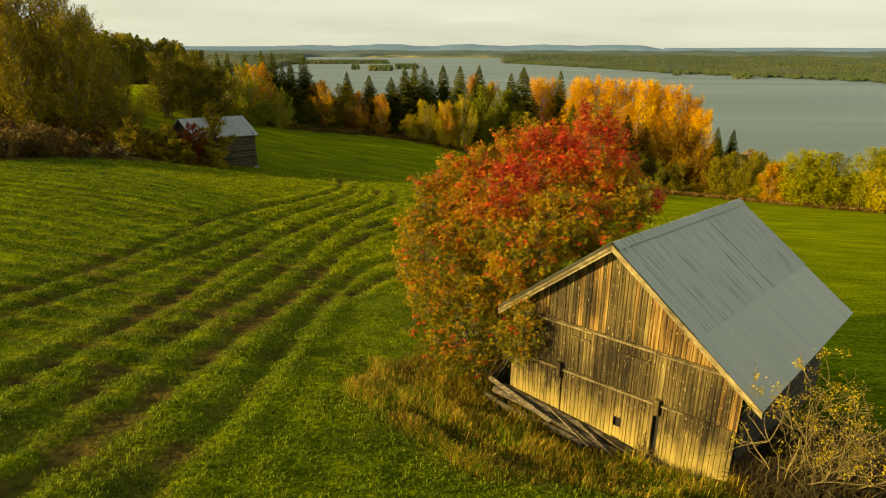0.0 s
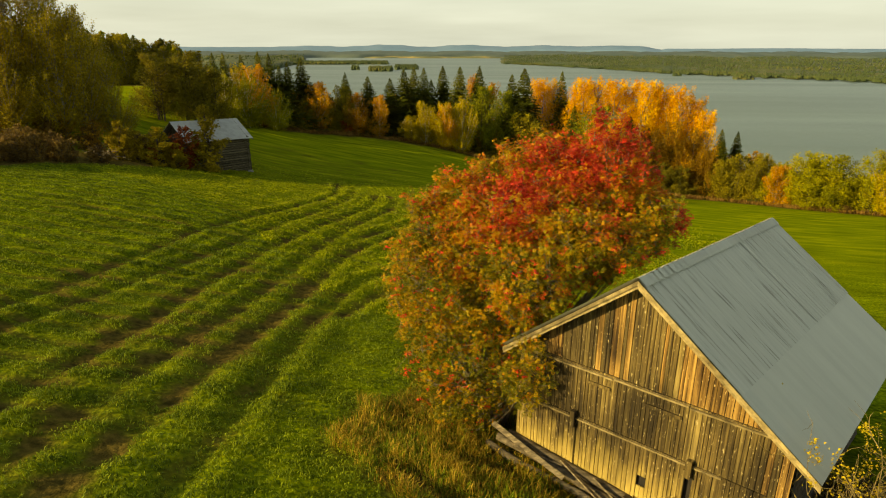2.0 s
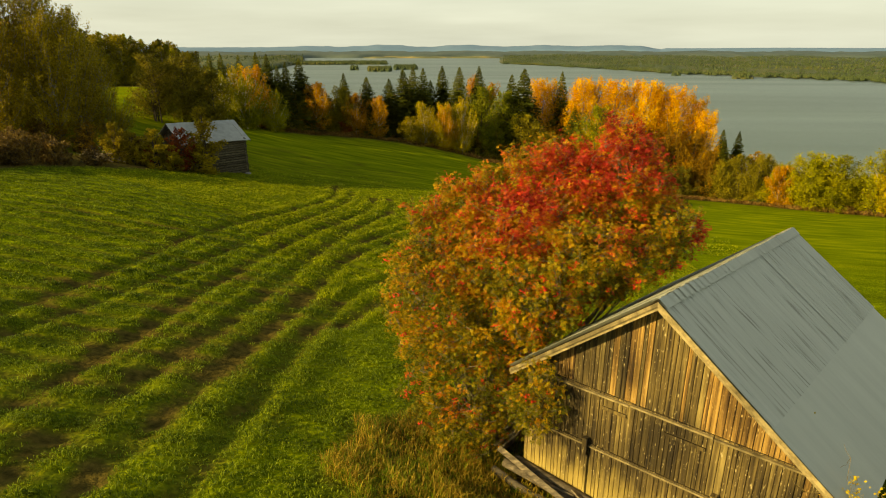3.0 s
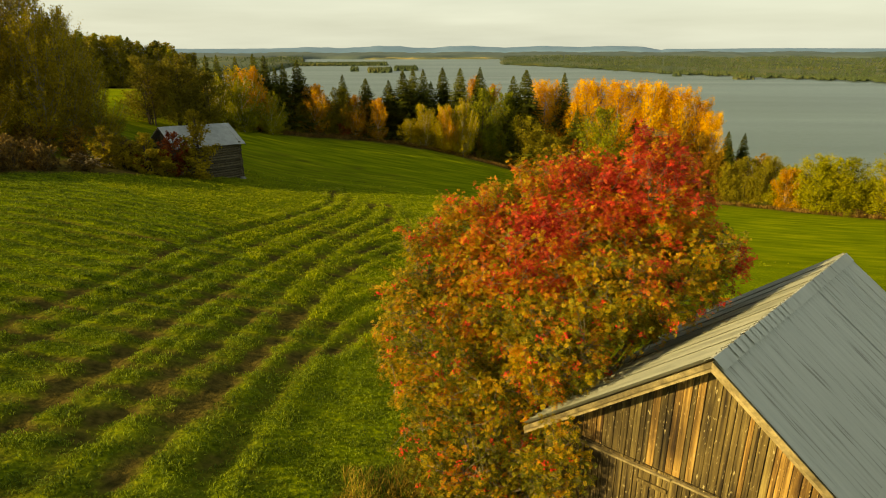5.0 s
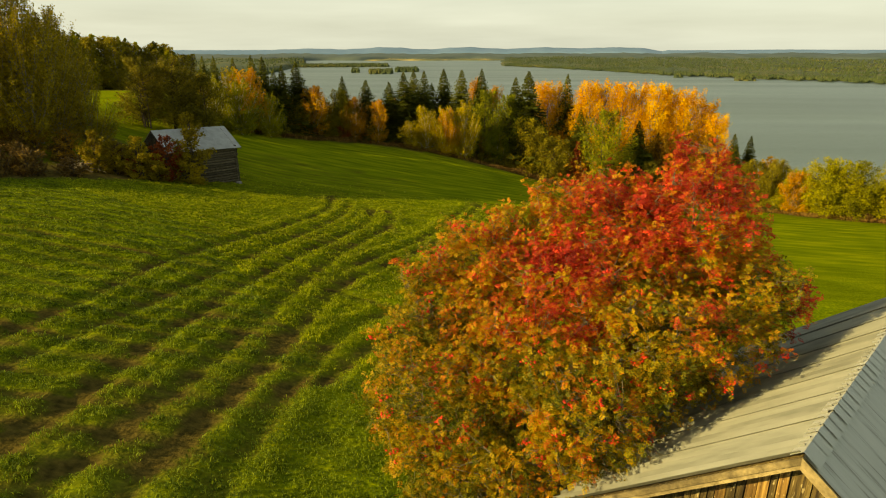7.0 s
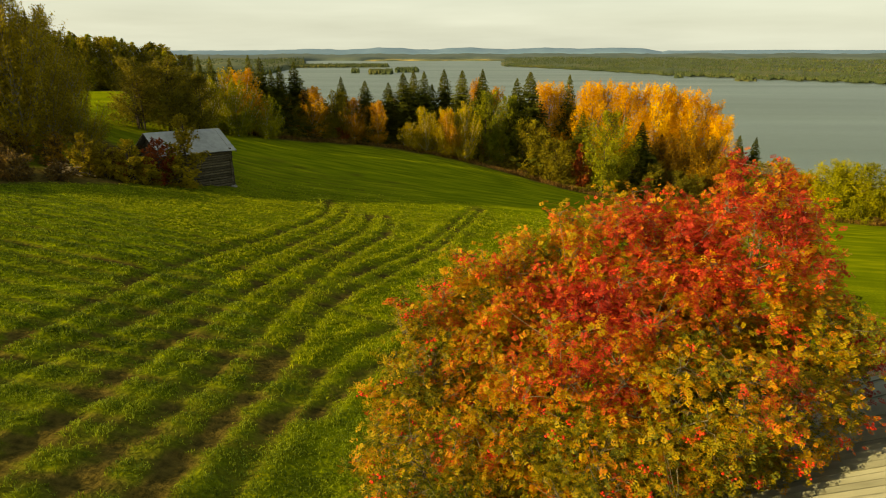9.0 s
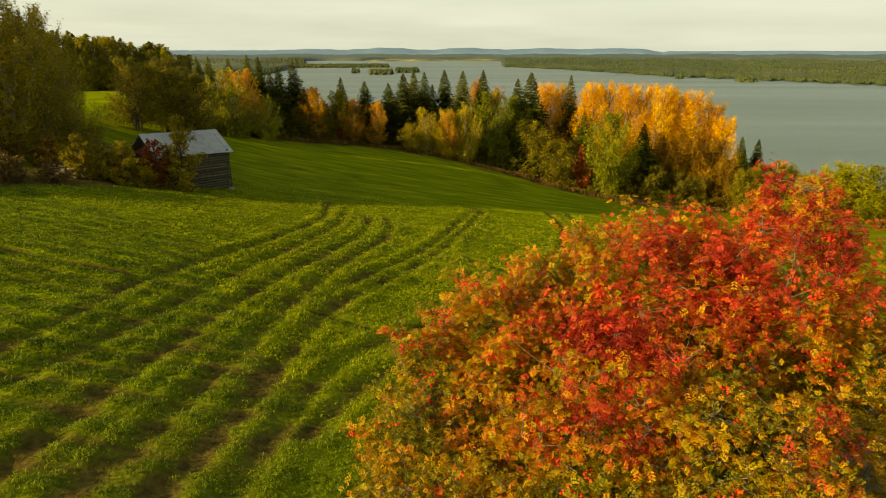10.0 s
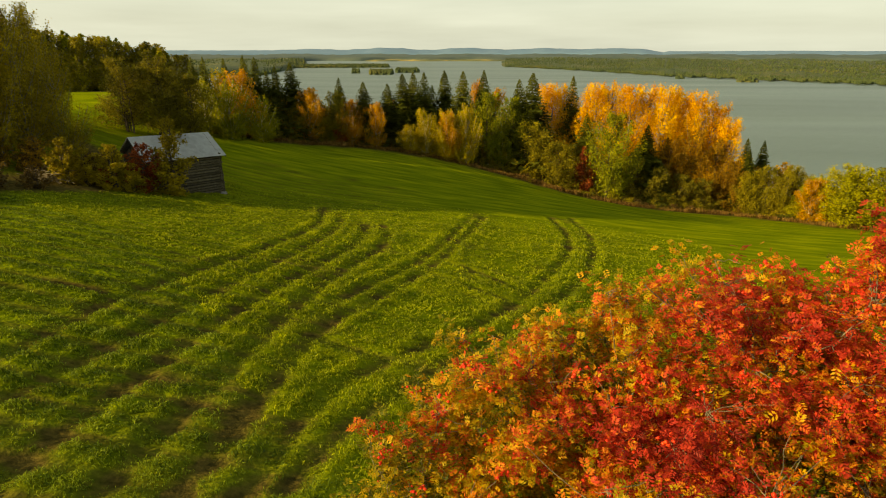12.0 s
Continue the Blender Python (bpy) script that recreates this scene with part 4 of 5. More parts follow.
stand("alder", "dull olive-brown alder at the field's edge", OLIVE, BARK_AND_WALL_SHADE, [(-27.6, 122.4, 9.3, 8.2), (-30.0, 121.0, 6.7, 5.8), (9.6, 127.9, 11.4, 10.8), (14.9, 125.4, 9.3, 10.7), (-33.2, 117.7, 6.9, 5.7), (52.1, 119.6, 9.5, 7.8), (49.5, 121.0, 8.5, 6.0), (54.6, 117.6, 8.5, 6.4), (56.5, 119.0, 10.0, 6.5)], 9.0, 9.0, shape="round", base=0.10, trunks=3, lobes=60, n=8000, size=0.32)
stand("alder", "green broadleaf tree at the field's edge", GREEN, BARK_AND_WALL_SHADE, [(60.9, 109.6, 10.6, 10.7), (63.6, 108.3, 10.4, 10.8), (68.9, 104.2, 11.4, 10.7)], 12.0, 10.0, shape="round", base=0.10, trunks=4, n=11000, lobes=70, size=0.32)
stand("alder", "dark green broadleaf tree in the wood's edge", MIDGREEN, BARK_AND_WALL_SHADE, [(1.9, 130.0, 15.1, 10.2), (5.8, 130.4, 15.3, 8.5), (24.8, 122.2, 16.6, 10.5)], 12.0, 10.0, seeds=(2,), shape="round", base=0.10, trunks=4, n=11000, lobes=70, size=0.32)
stand("alder", "low olive-brown tree below the aspens", WILLOW, BARK_AND_WALL_SHADE, [(29.6, 123.6, 9.0, 7.5), (33.4, 122.8, 8.0, 7.0), (37.6, 122.6, 7.0, 6.5), (42.0, 122.0, 6.5, 6.5)], 8.0, 7.0, seeds=(3,), shape="round", base=0.05, trunks=3, n=6000, lobes=50, size=0.32)
stand("aspen", "tall aspen in bright orange-yellow autumn leaf", ASPEN, BARK, [(14.1, 137.6, 20.4, 9.7), (17.0, 137.2, 20.6, 9.7), (22.4, 132.6, 22.0, 10.4), (26.0, 134.5, 23.0, 10.6), (29.0, 131.5, 22.9, 9.9), (32.8, 134.0, 23.6, 10.8), (36.0, 131.0, 23.6, 10.5), (39.5, 132.9, 23.7, 10.8), (42.0, 130.2, 23.0, 10.6), (45.3, 130.6, 21.6, 10.5), (47.6, 128.1, 18.4, 9.8)], 22.0, 8.0, shape="column", base=0.07, n=18000, size=0.31, lobes=110)
# front row in rust-brown leaf: the aspens' lower shade put into colour
stand("birch", "front-row tree, rust-brown to give the aspens' lower half its shade", RUST, BARK_AND_WALL_SHADE, [(36.5, 126.8, 13.5, 8.0), (40.6, 126.2, 15.5, 8.5), (44.6, 125.2, 14.0, 7.5), (47.6, 123.0, 10.0, 6.0)], 13.0, 7.5, base=0.06, n=9000, size=0.32, shape="oval")
planted(spruce("spruce", "dark spruce among the aspens", 14.0, 5.5, 5), 14.0, 5.5, [(31.6, 126.0, 15.5, 6.5), (34.0, 124.5, 9.5, 5.5), (49.8, 123.5, 12.5, 5.0)], RT)
stand("rowan_bush", "small reddish-brown tree at the field's edge", RED, BARK_AND_WALL_SHADE, [(19.6, 124.3, 9.4, 5.9), (-26.5, 121.0, 4.2, 4.2), (-20.1, 124.0, 4.8, 4.2)], 6.0, 4.5, seeds=(1,), base=0.1, n=3200, size=0.28)
stand("birch", "tall yellow-olive birch beside the field", OLIVEYELLOW, BARK, [(-42.3, 64.0, 13.2, 6.6), (-44.9, 63.0, 15.8, 7.4), (-51.4, 62.0, 18.4, 8.0), (-50.3, 76.0, 14.0, 7.6), (-46.8, 67.0, 15.8, 7.5), (-43.8, 66.0, 13.8, 6.0), (-46.3, 70.0, 12.5, 6.4), (-52.5, 79.0, 13.5, 7.0)], 15.0, 8.2, n=12000, size=0.24, base=0.24, lobes=64, shape="oval")
stand("aspen", "tall yellowing aspen beside the field", DULLYELLOW, BARK, [(-42.9, 61.2, 13.6, 6.4), (-47.2, 61.5, 18.0, 7.0), (-55.0, 66.0, 17.5, 8.0), (-49.0, 58.5, 14.5, 7.5), (-46.0, 58.5, 12.0, 6.0), (-40.6, 66.5, 9.5, 5.0)], 15.0, 8.0, n=12000, size=0.24, base=0.22, lobes=64, shape="oval")
stand("alder", "yellow-green broadleaf tree beyond the shed", GREEN, BIRCH_BARK, [(-38.6, 101.0, 9.2, 6.6), (-35.8, 106.5, 7.6, 5.2), (-41.6, 99.0, 8.8, 6.0)], 9.0, 6.0, seeds=(4,), base=0.1, n=7000, size=0.30, shape="oval")
stand("willow", "broad dull olive willow behind the shed", WILLOW, BARK_AND_WALL_SHADE, [(-46.6, 88.0, 9.8, 8.0), (-43.6, 90.5, 10.6, 8.6), (-40.8, 92.5, 9.0, 7.0)], 10.0, 7.5, shape="round", base=0.14, trunks=5, n=11000, size=0.26, lobes=60)
# trees mostly out of view, added to cast shade across the field
shade_wood = [(-58.0 - 4.2 * (k % 5) + RT.uniform(-1, 1), 60.0 + 3.6 * (k // 5) + RT.uniform(-1, 1), RT.uniform(15, 19), RT.uniform(6, 8)) for k in range(20)]
stand("birch", "olive birch added behind the front trees to shade the field", OLIVE, BARK, shade_wood[0::2], 15.0, 7.0, seeds=(9,), n=6000, size=0.36, base=0.15, shape="oval")
stand("birch", "yellow-olive birch added behind the front trees to shade the field", OLIVEYELLOW, BARK, shade_wood[1::2], 15.0, 7.0, seeds=(8,), n=6000, size=0.36, base=0.15, shape="oval")
filler = []
for k in range(68):
    x = -46 + 1.55 * k + RT.uniform(-0.6, 0.6)
    y = float(np.interp(x, (-48, -42, -37, -33, -28, -20, -12, -4, 4, 12, 20, 28, 36, 46, 54, 59), (101, 105, 111, 116.5, 121.5, 124.5, 125, 126, 127, 126, 123, 123, 124, 125, 120, 116))) + RT.uniform(2, 7)
    filler.append((x, y, RT.uniform(4.6, 7.6) + 0.045 * max(0, x + 20), RT.uniform(5.0, 7.6)))
stand("alder", "dull olive tree in the wood's edge", OLIVE, BARK_AND_WALL_SHADE, filler[0::4] + filler[2::8], 7.0, 5.0, shape="round", base=0.06, trunks=2, n=3000, size=0.36)
stand("birch", "yellow-brown young birch in the wood's edge", DULLYELLOW, BIRCH_BARK, filler[1::4], 7.0, 5.0, seeds=(3,), shape="oval", base=0.06, n=3000, size=0.36)
stand("birch", "rust-yellow young birch in the wood's edge", RUST, BIRCH_BARK, filler[3::4] + filler[6::8], 7.0, 5.0, seeds=(4,), shape="oval", base=0.06, n=3000, size=0.36)
ridge = []
for k in range(60):
    a = (k + 0.5) / 60
    x, y = -125 + 46 * a + RT.uniform(-2, 2), 140 + 26 * a + RT.uniform(-6, 8)
    ridge.append((x, y, float(np.interp(a, (0, 0.5, 0.8, 1.0), (16.0, 14.2, 11.8, 9.0))) * RT.uniform(0.86, 1.06), RT.uniform(6.0, 8.5)))
planted(spruce("pine", "dark conifer on the wooded rise", 9.0, 5.0, 21), 9.0, 5.0, ridge[0::8], RT)
stand("birch", "olive-green tree on the wooded rise", OLIVE, BARK, ridge[1::4] + ridge[3::4] + ridge[4::8], 12.0, 6.0, seeds=(22,), n=3500, size=0.46, base=0.04, shape="oval")
stand("birch", "dull green tree on the wooded rise", GREEN, BARK, ridge[2::4], 12.0, 6.0, seeds=(23,), n=3500, size=0.46, base=0.04)
hedge = []
for k in range(13):
    x = 57.0 + 1.65 * k
    y = float(np.interp(x, (50, 54, 58, 62, 66, 71, 77), (119.5, 117, 113.5, 110.5, 107.5, 104, 100))) + RT.uniform(-0.5, 3)
    hedge.append((x, y, RT.uniform(6.5, 9.5), RT.uniform(5.5, 7.5)))
stand("alder", "yellow-green broadleaf tree in the row by the field", GREEN, BARK, hedge[0::3] + hedge[1::3], 8.0, 7.0, shape="round", base=0.08, trunks=5, n=8000, size=0.27, lobes=60)
stand("alder", "yellow-olive broadleaf tree in the row by the field", DULLYELLOW, BARK, hedge[2::3], 8.0, 7.0, seeds=(5,), shape="round", base=0.08, trunks=5, n=8000, size=0.27, lobes=60)

# ---- the rowan by the barn ----
def rowan_material():
    m = bpy.data.materials.new("rowan_leaves")
    m.use_nodes = True
    n, l = m.node_tree.nodes, m.node_tree.links
    b = n["Principled BSDF"]
    b.inputs["Roughness"].default_value, b.inputs["Specular IOR Level"].default_value = 0.6, 0.15
    at, isl, ma, ad, ramp = n.new("ShaderNodeAttribute"), n.new("ShaderNodeNewGeometry"), n.new("ShaderNodeMath"), n.new("ShaderNodeMath"), n.new("ShaderNodeValToRGB")
    at.attribute_name = "autumn"
    ma.operation, ad.operation = "MULTIPLY_ADD", "ADD"
    ma.inputs[1].default_value, ma.inputs[2].default_value = 0.20, -0.10
    l.new(isl.outputs["Random Per Island"], ma.inputs[0])
    l.new(at.outputs["Fac"], ad.inputs[0])
    l.new(ma.outputs[0], ad.inputs[1])
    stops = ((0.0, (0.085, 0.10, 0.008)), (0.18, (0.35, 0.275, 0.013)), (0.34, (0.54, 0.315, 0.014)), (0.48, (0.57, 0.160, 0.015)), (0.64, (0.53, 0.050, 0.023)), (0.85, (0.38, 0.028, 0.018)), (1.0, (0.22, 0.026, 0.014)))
    e = ramp.color_ramp.elements
    while len(e) < len(stops):
        e.new(0.5)
    for k, (p, c) in zip(e, stops):
        k.position, k.color = p, (*c, 1)
    l.new(ad.outputs[0], ramp.inputs["Fac"])
    l.new(ramp.outputs["Color"], b.inputs["Base Color"])
    tr, ms = n.new("ShaderNodeBsdfTranslucent"), n.new("ShaderNodeMixShader")
    ms.inputs["Fac"].default_value = 0.40
    l.new(ramp.outputs["Color"], tr.inputs["Color"])
    l.new(b.outputs["BSDF"], ms.inputs[1])
    l.new(tr.outputs["BSDF"], ms.inputs[2])
    l.new(ms.outputs["Shader"], n["Material Output"].inputs["Surface"])
    return m

ROWAN_BARK = material("rowan_bark", ((0.3, (0.08, 0.062, 0.036)), (0.7, (0.24, 0.20, 0.125))), scale=8, stretch=(1, 1, 0.4), bump=0.3)
BERRY = material("rowan_berries", ((0.3, (0.62, 0.025, 0.012)), (0.7, (0.80, 0.065, 0.02))), scale=20, bump=0, rough=0.35, island=0.4)
# lobes of the crown: centre, radii, share of the shoots
LOBES = [
    ((1.35, 16.1, 4.1), (2.3, 1.9, 2.1), 0.22), ((4.1, 16.8, 6.2), (1.15, 1.0, 1.45), 0.11), ((2.35, 17.4, 5.95), (1.2, 1.0, 1.3), 0.08),
    ((0.3, 17.4, 5.1), (1.3, 1.0, 1.15), 0.06), ((5.0, 16.4, 5.2), (1.0, 0.85, 0.8), 0.06), ((-0.6, 15.5, 3.5), (1.2, 1.6, 1.7), 0.13),
    ((0.3, 14.2, 2.0), (1.4, 0.9, 1.8), 0.11), ((1.9, 14.1, 4.05), (1.1, 0.85, 1.0), 0.06), ((1.9, 13.15, 2.45), (0.7, 0.42, 0.95), 0.035), ((3.0, 15.0, 4.9), (1.25, 0.95, 0.9), 0.06),
    ((1.2, 17.3, 5.5), (1.1, 1.0, 0.95), 0.05), ((-0.7, 16.6, 4.6), (0.8, 0.9, 0.95), 0.035), ((2.7, 16.3, 5.5), (1.2, 1.0, 1.05), 0.06), ((3.3, 17.2, 6.1), (0.9, 0.9, 1.05), 0.05), ((4.0, 15.4, 4.6), (1.2, 0.9, 0.9), 0.06), ((1.0, 15.3, 4.5), (1.2, 0.9, 1.0), 0.05),
]

def rowan():
    rs = np.random.default_rng(31)
    base = np.array([1.0, 15.0, zg(1.0, 15.0) - 0.1])
    shoots = []
    for c, r, share in LOBES:
        n = int(5000 * share)
        d = rs.normal(size=(n, 3))
        d /= np.linalg.norm(d, axis=1)[:, None]
        rad = rs.uniform(0.30, 1.0, n) ** 0.42
        bumpy = 1 + 0.16 * np.sin(5 * d[:, 0] + 4 * d[:, 2] + c[0]) * np.sin(6 * d[:, 1] + 2)
        shoots.append(np.array(c) + d * (rad * bumpy)[:, None] * np.array(r))
    for _ in range(46):
        c, r, share = LOBES[(0, 1, 2, 3, 5, 11, 10, 7, 3, 2)[rs.integers(0, 10)]]
        d = rs.normal(size=3) * np.array([1, 1, 0.35]) + np.array([0, 0, 0.9])
        d /= np.linalg.norm(d)
        foot = np.array(c) + d * np.array(r) * 0.9
        n = 9
        shoots.append(foot + np.linspace(0, rs.uniform(0.2, 0.5), n)[:, None] * (d * 0.5 + np.array([0, 0, 0.7])) + rs.normal(size=(n, 3)) * 0.07)
    shoots = np.concatenate(shoots)
    # keep off the barn's roof and walls
    rel = shoots - np.array(BARN0)
    u = rel @ np.array(GU)
    nrm = rel @ np.array(GN)
    roof_z = 2.9 + 0.82 * u
    inside = (nrm > -0.25) & (u > -0.25) & (shoots[:, 2] < roof_z + 0.30)
    shoots = shoots[~inside & (shoots[:, 2] > zg(1, 15) + 0.15)]
    # limbs
    pieces, nodes = [], []
    ends = [np.array(c) + rs.normal(size=3) * np.array(r) * 0.22 - np.array([0, 0, 0.25 * r[2]]) for c, r, s in LOBES for _ in range(5)]
    for q in ends:
        b0 = base + np.array([rs.uniform(-0.35, 0.35), rs.uniform(-0.3, 0.3), 0])
        t = np.linspace(0, 1, 9)[:, None]
        mid = np.array([0, 0, 1.0]) * (0.25 * np.linalg.norm(q - b0))
        pts = b0 * (1 - t) + q * t + mid * (t * (1 - t)) * 0.4 + rs.normal(size=(9, 3)) * 0.05 * t
        pieces.append(tube(pts, np.linspace(rs.uniform(0.035, 0.055), 0.007, 9), 5))
        nodes.append(pts[3:])
    nodes = np.concatenate(nodes)
    # branches to clusters of shoots, then twigs to every shoot
    subs = shoots[rs.random(len(shoots)) < 0.10]
    more = []
    for s in subs:
        d = np.linalg.norm(nodes - s, axis=1) + 0.8 * np.maximum(0, nodes[:, 2] - s[2])
        a = nodes[np.argmin(d)]
        t = np.linspace(0, 1, 6)[:, None]
        pts = a * (1 - t) + s * t + np.array([0, 0, -0.15]) * np.linalg.norm(s - a) * t * (1 - t) + rs.normal(size=(6, 3)) * 0.03
        pieces.append(tube(pts, np.linspace(0.010, 0.005, 6), 4))
        more.append(pts[2:])
    nodes = np.concatenate([nodes] + more)
    for s in shoots:
        d = np.linalg.norm(nodes - s, axis=1) + 0.6 * np.maximum(0, nodes[:, 2] - s[2])
        a = nodes[np.argmin(d)]
        t = np.linspace(0, 1, 4)[:, None]
        pts = a * (1 - t) + s * t + rs.normal(size=(4, 3)) * 0.02
        pieces.append(tube(pts, np.linspace(0.006, 0.003, 4), 3))
    tree = tagged(new("rowan_tree"), "rowan in red, orange and green autumn leaf beside the barn", "tree")
    v, f = joined(pieces)
    child("trunk", mesh_of("trunk", v, f, ROWAN_BARK, True), tree, "pale grey stems and twigs")
    # pinnate leaves
    per = 16
    at = np.repeat(shoots, per, axis=0)
    n = len(at)
    d = rs.normal(size=(n, 3))
    d[:, 2] = d[:, 2] * 0.8 + 0.25
    d /= np.linalg.norm(d, axis=1)[:, None]
    start = at + rs.normal(size=(n, 3)) * 0.075
    length = rs.uniform(0.052, 0.096, n)
    side = np.cross(d, rs.normal(size=(n, 3)) * 0.5 + np.array([0, 0, 1.0]))
    side /= np.linalg.norm(side, axis=1)[:, None]
    nm = np.cross(side, d)
    rnd = np.repeat(rs.normal(size=len(shoots)) * 0.16, per)
    # leaves deeper inside go greener and darker, adding crown shade to the colour
    inner_dark = np.zeros(len(at))
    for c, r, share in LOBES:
        inner_dark = np.maximum(inner_dark, 1 - np.linalg.norm((at - np.array(c)) / np.array(r), axis=1))
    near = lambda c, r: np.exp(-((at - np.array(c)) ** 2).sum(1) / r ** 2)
    warm = 0.165 - 0.14 * inner_dark + 0.022 * (at[:, 2] - 3.6) - 0.06 * smoothstep(2.4, 1.2, at[:, 2])
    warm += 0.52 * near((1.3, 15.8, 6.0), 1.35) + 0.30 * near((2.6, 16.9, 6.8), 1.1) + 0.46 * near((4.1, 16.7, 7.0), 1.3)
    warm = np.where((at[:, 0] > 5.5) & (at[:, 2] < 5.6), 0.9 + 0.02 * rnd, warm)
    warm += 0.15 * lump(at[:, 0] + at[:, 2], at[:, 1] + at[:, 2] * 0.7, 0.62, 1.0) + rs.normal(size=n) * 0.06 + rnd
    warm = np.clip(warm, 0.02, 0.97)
    vs, val = [], []
    pairs = 3
    for k in range(pairs):
        t = (k + 0.6) / pairs
        droop = np.array([0, 0, -0.25]) * (t * t * length)[:, None]
        p = start + d * (t * length)[:, None] + droop
        for sgn in (-1, 1):
            ln = (length * (0.62 - 0.10 * abs(t - 0.45)))[:, None]
            tip = p + (side * sgn * 0.85 + d * 0.55 - nm * 0.15) * ln
            w_ = (d * 0.9 - side * sgn * 0.45) * ln * 0.21
            mid = (p + tip) / 2
            vs.append(np.stack([p, mid - w_, tip, mid + w_], 1))
            val.append(warm)
    p = start + d * length[:, None] + np.array([0, 0, -0.25]) * length[:, None]
    tip, mid = p + d * (length * 0.3)[:, None], p + d * (length * 0.15)[:, None]
    vs.append(np.stack([p, mid - side * (length * 0.06)[:, None], tip, mid + side * (length * 0.06)[:, None]], 1))
    val.append(warm)
    vs, val = np.concatenate(vs), np.concatenate(val)
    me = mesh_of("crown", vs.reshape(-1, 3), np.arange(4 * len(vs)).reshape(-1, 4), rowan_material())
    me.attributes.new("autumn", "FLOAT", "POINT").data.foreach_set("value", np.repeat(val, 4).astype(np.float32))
    tagged(child("crown", me, tree), kind="stuff")
    # berry clusters
    pick = shoots[rs.random(len(shoots)) < 0.085]
    iv = np.array([(1, 0, 0), (0, 1, 0), (-1, 0, 0), (0, -1, 0), (0, 0, 1), (0, 0, -1)], dtype=float)
    jf = np.array([(0, 1, 4), (1, 2, 4), (2, 3, 4), (3, 0, 4), (1, 0, 5), (2, 1, 5), (3, 2, 5), (0, 3, 5)])
    pv, pf, o = [], [], 0
    for s in pick:
        for _ in range(12):
            c = s + rs.normal(size=3) * np.array([0.045, 0.045, 0.025]) + (0, 0, -0.03)
            pv.append(iv * rs.uniform(0.017, 0.026) + c)
            pf.append(jf + o)
            o += len(iv)
    tagged(child("fruit", mesh_of("fruit", np.concatenate(pv), np.concatenate(pf), BERRY, True), tree, "clusters of red berries"), kind="stuff")
rowan()

# ---- thin bushes beside the barn ----
PALEBARK = material("pale_twigs", ((0.3, (0.12, 0.09, 0.025)), (0.7, (0.27, 0.20, 0.07))), scale=9, bump=0.2)
def sparse_bush(name, label, x, y, h, w, stems, leaf_n, mat, seed, size=0.075, bark=PALEBARK, lean=(0, 0)):
    rs = np.random.default_rng(seed)
    b = tagged(new(name), label, "bush", group="bushes beside the barn")
    b.location = (x, y, zg(x, y) - 0.05)
    pieces, tips = [], []
    def crooked(p0, d, length, r0, r1, n=9, bend=0.22, up=0.06):
        pts, d = [np.array(p0, dtype=float)], d / np.linalg.norm(d)
        for _ in range(n - 1):
            d = d + rs.normal(size=3) * bend + np.array([0, 0, up])
            d /= np.linalg.norm(d)
            pts.append(pts[-1] + d * length / (n - 1))
        pieces.append(tube(np.array(pts), np.linspace(r0, r1, n), 5))
        return pts
    for k in range(stems):
        a = rs.uniform(0, 6.28)
        out = rs.uniform(0.15, 0.9) * w / h
        main = crooked((0, 0, 0), np.array([np.cos(a) * out + lean[0], np.sin(a) * out + lean[1], 1.0]), h * rs.uniform(0.55, 1.05), 0.019, 0.005, 11, 0.17)
        for i in rs.integers(3, 11, 7):
            side = crooked(main[i], rs.normal(size=3) + np.array([0, 0, 0.5]), h * rs.uniform(0.15, 0.38), 0.008, 0.003, 7, 0.25, 0.12)
            for j in rs.integers(2, 7, 3):
                tips.append(crooked(side[j], rs.normal(size=3) + np.array([0, 0, 0.5]), h * rs.uniform(0.06, 0.14), 0.004, 0.002, 5)[-1])
            tips.append(side[-1])
        tips.append(main[-1])
    v, f = joined(pieces)
    child("branchwork", mesh_of("branchwork", v, f, bark, True), b, "pale bare stems")
    tips = np.array(tips)
    tufts = tips[rs.random(len(tips)) < 0.42 * smoothstep(0.15 * h, 0.6 * h, tips[:, 2])]
    c = tufts[rs.integers(0, len(tufts), leaf_n)] + rs.normal(size=(leaf_n, 3)) * 0.055
    v, f = leaf_quads(c, size, 0.2, 0.75, rs)
    tagged(child("leaves", mesh_of("leaves", v, f, mat), b, "sparse leaves"), kind="stuff")
    return b
LEAFY_YELLOW = leaves("bright_yellow_leaves", (0.24, 0.17, 0.012), (0.46, 0.34, 0.018), (0.70, 0.54, 0.035))
sparse_bush("willow_bush", "nearly bare bush with a few bright yellow leaves beside the barn", 7.0, 9.7, 3.6, 1.9, 7, 1250, LEAFY_YELLOW, 5, 0.055)
sparse_bush("willow_bush", "low tangled bush with few yellow leaves beside the barn", 7.9, 9.7, 2.2, 3.4, 11, 420, LEAFY_YELLOW, 6, 0.045)
sparse_bush("willow_bush", "thin yellowing bush in the shade of the barn", 9.4, 10.5, 2.7, 2.4, 8, 650, LEAFY_YELLOW, 7, 0.055)
sparse_bush("willow_bush", "small brownish weed bush at the barn sill", 4.6, 11.15, 0.75, 0.6, 7, 160, BROWN, 8, 0.05)

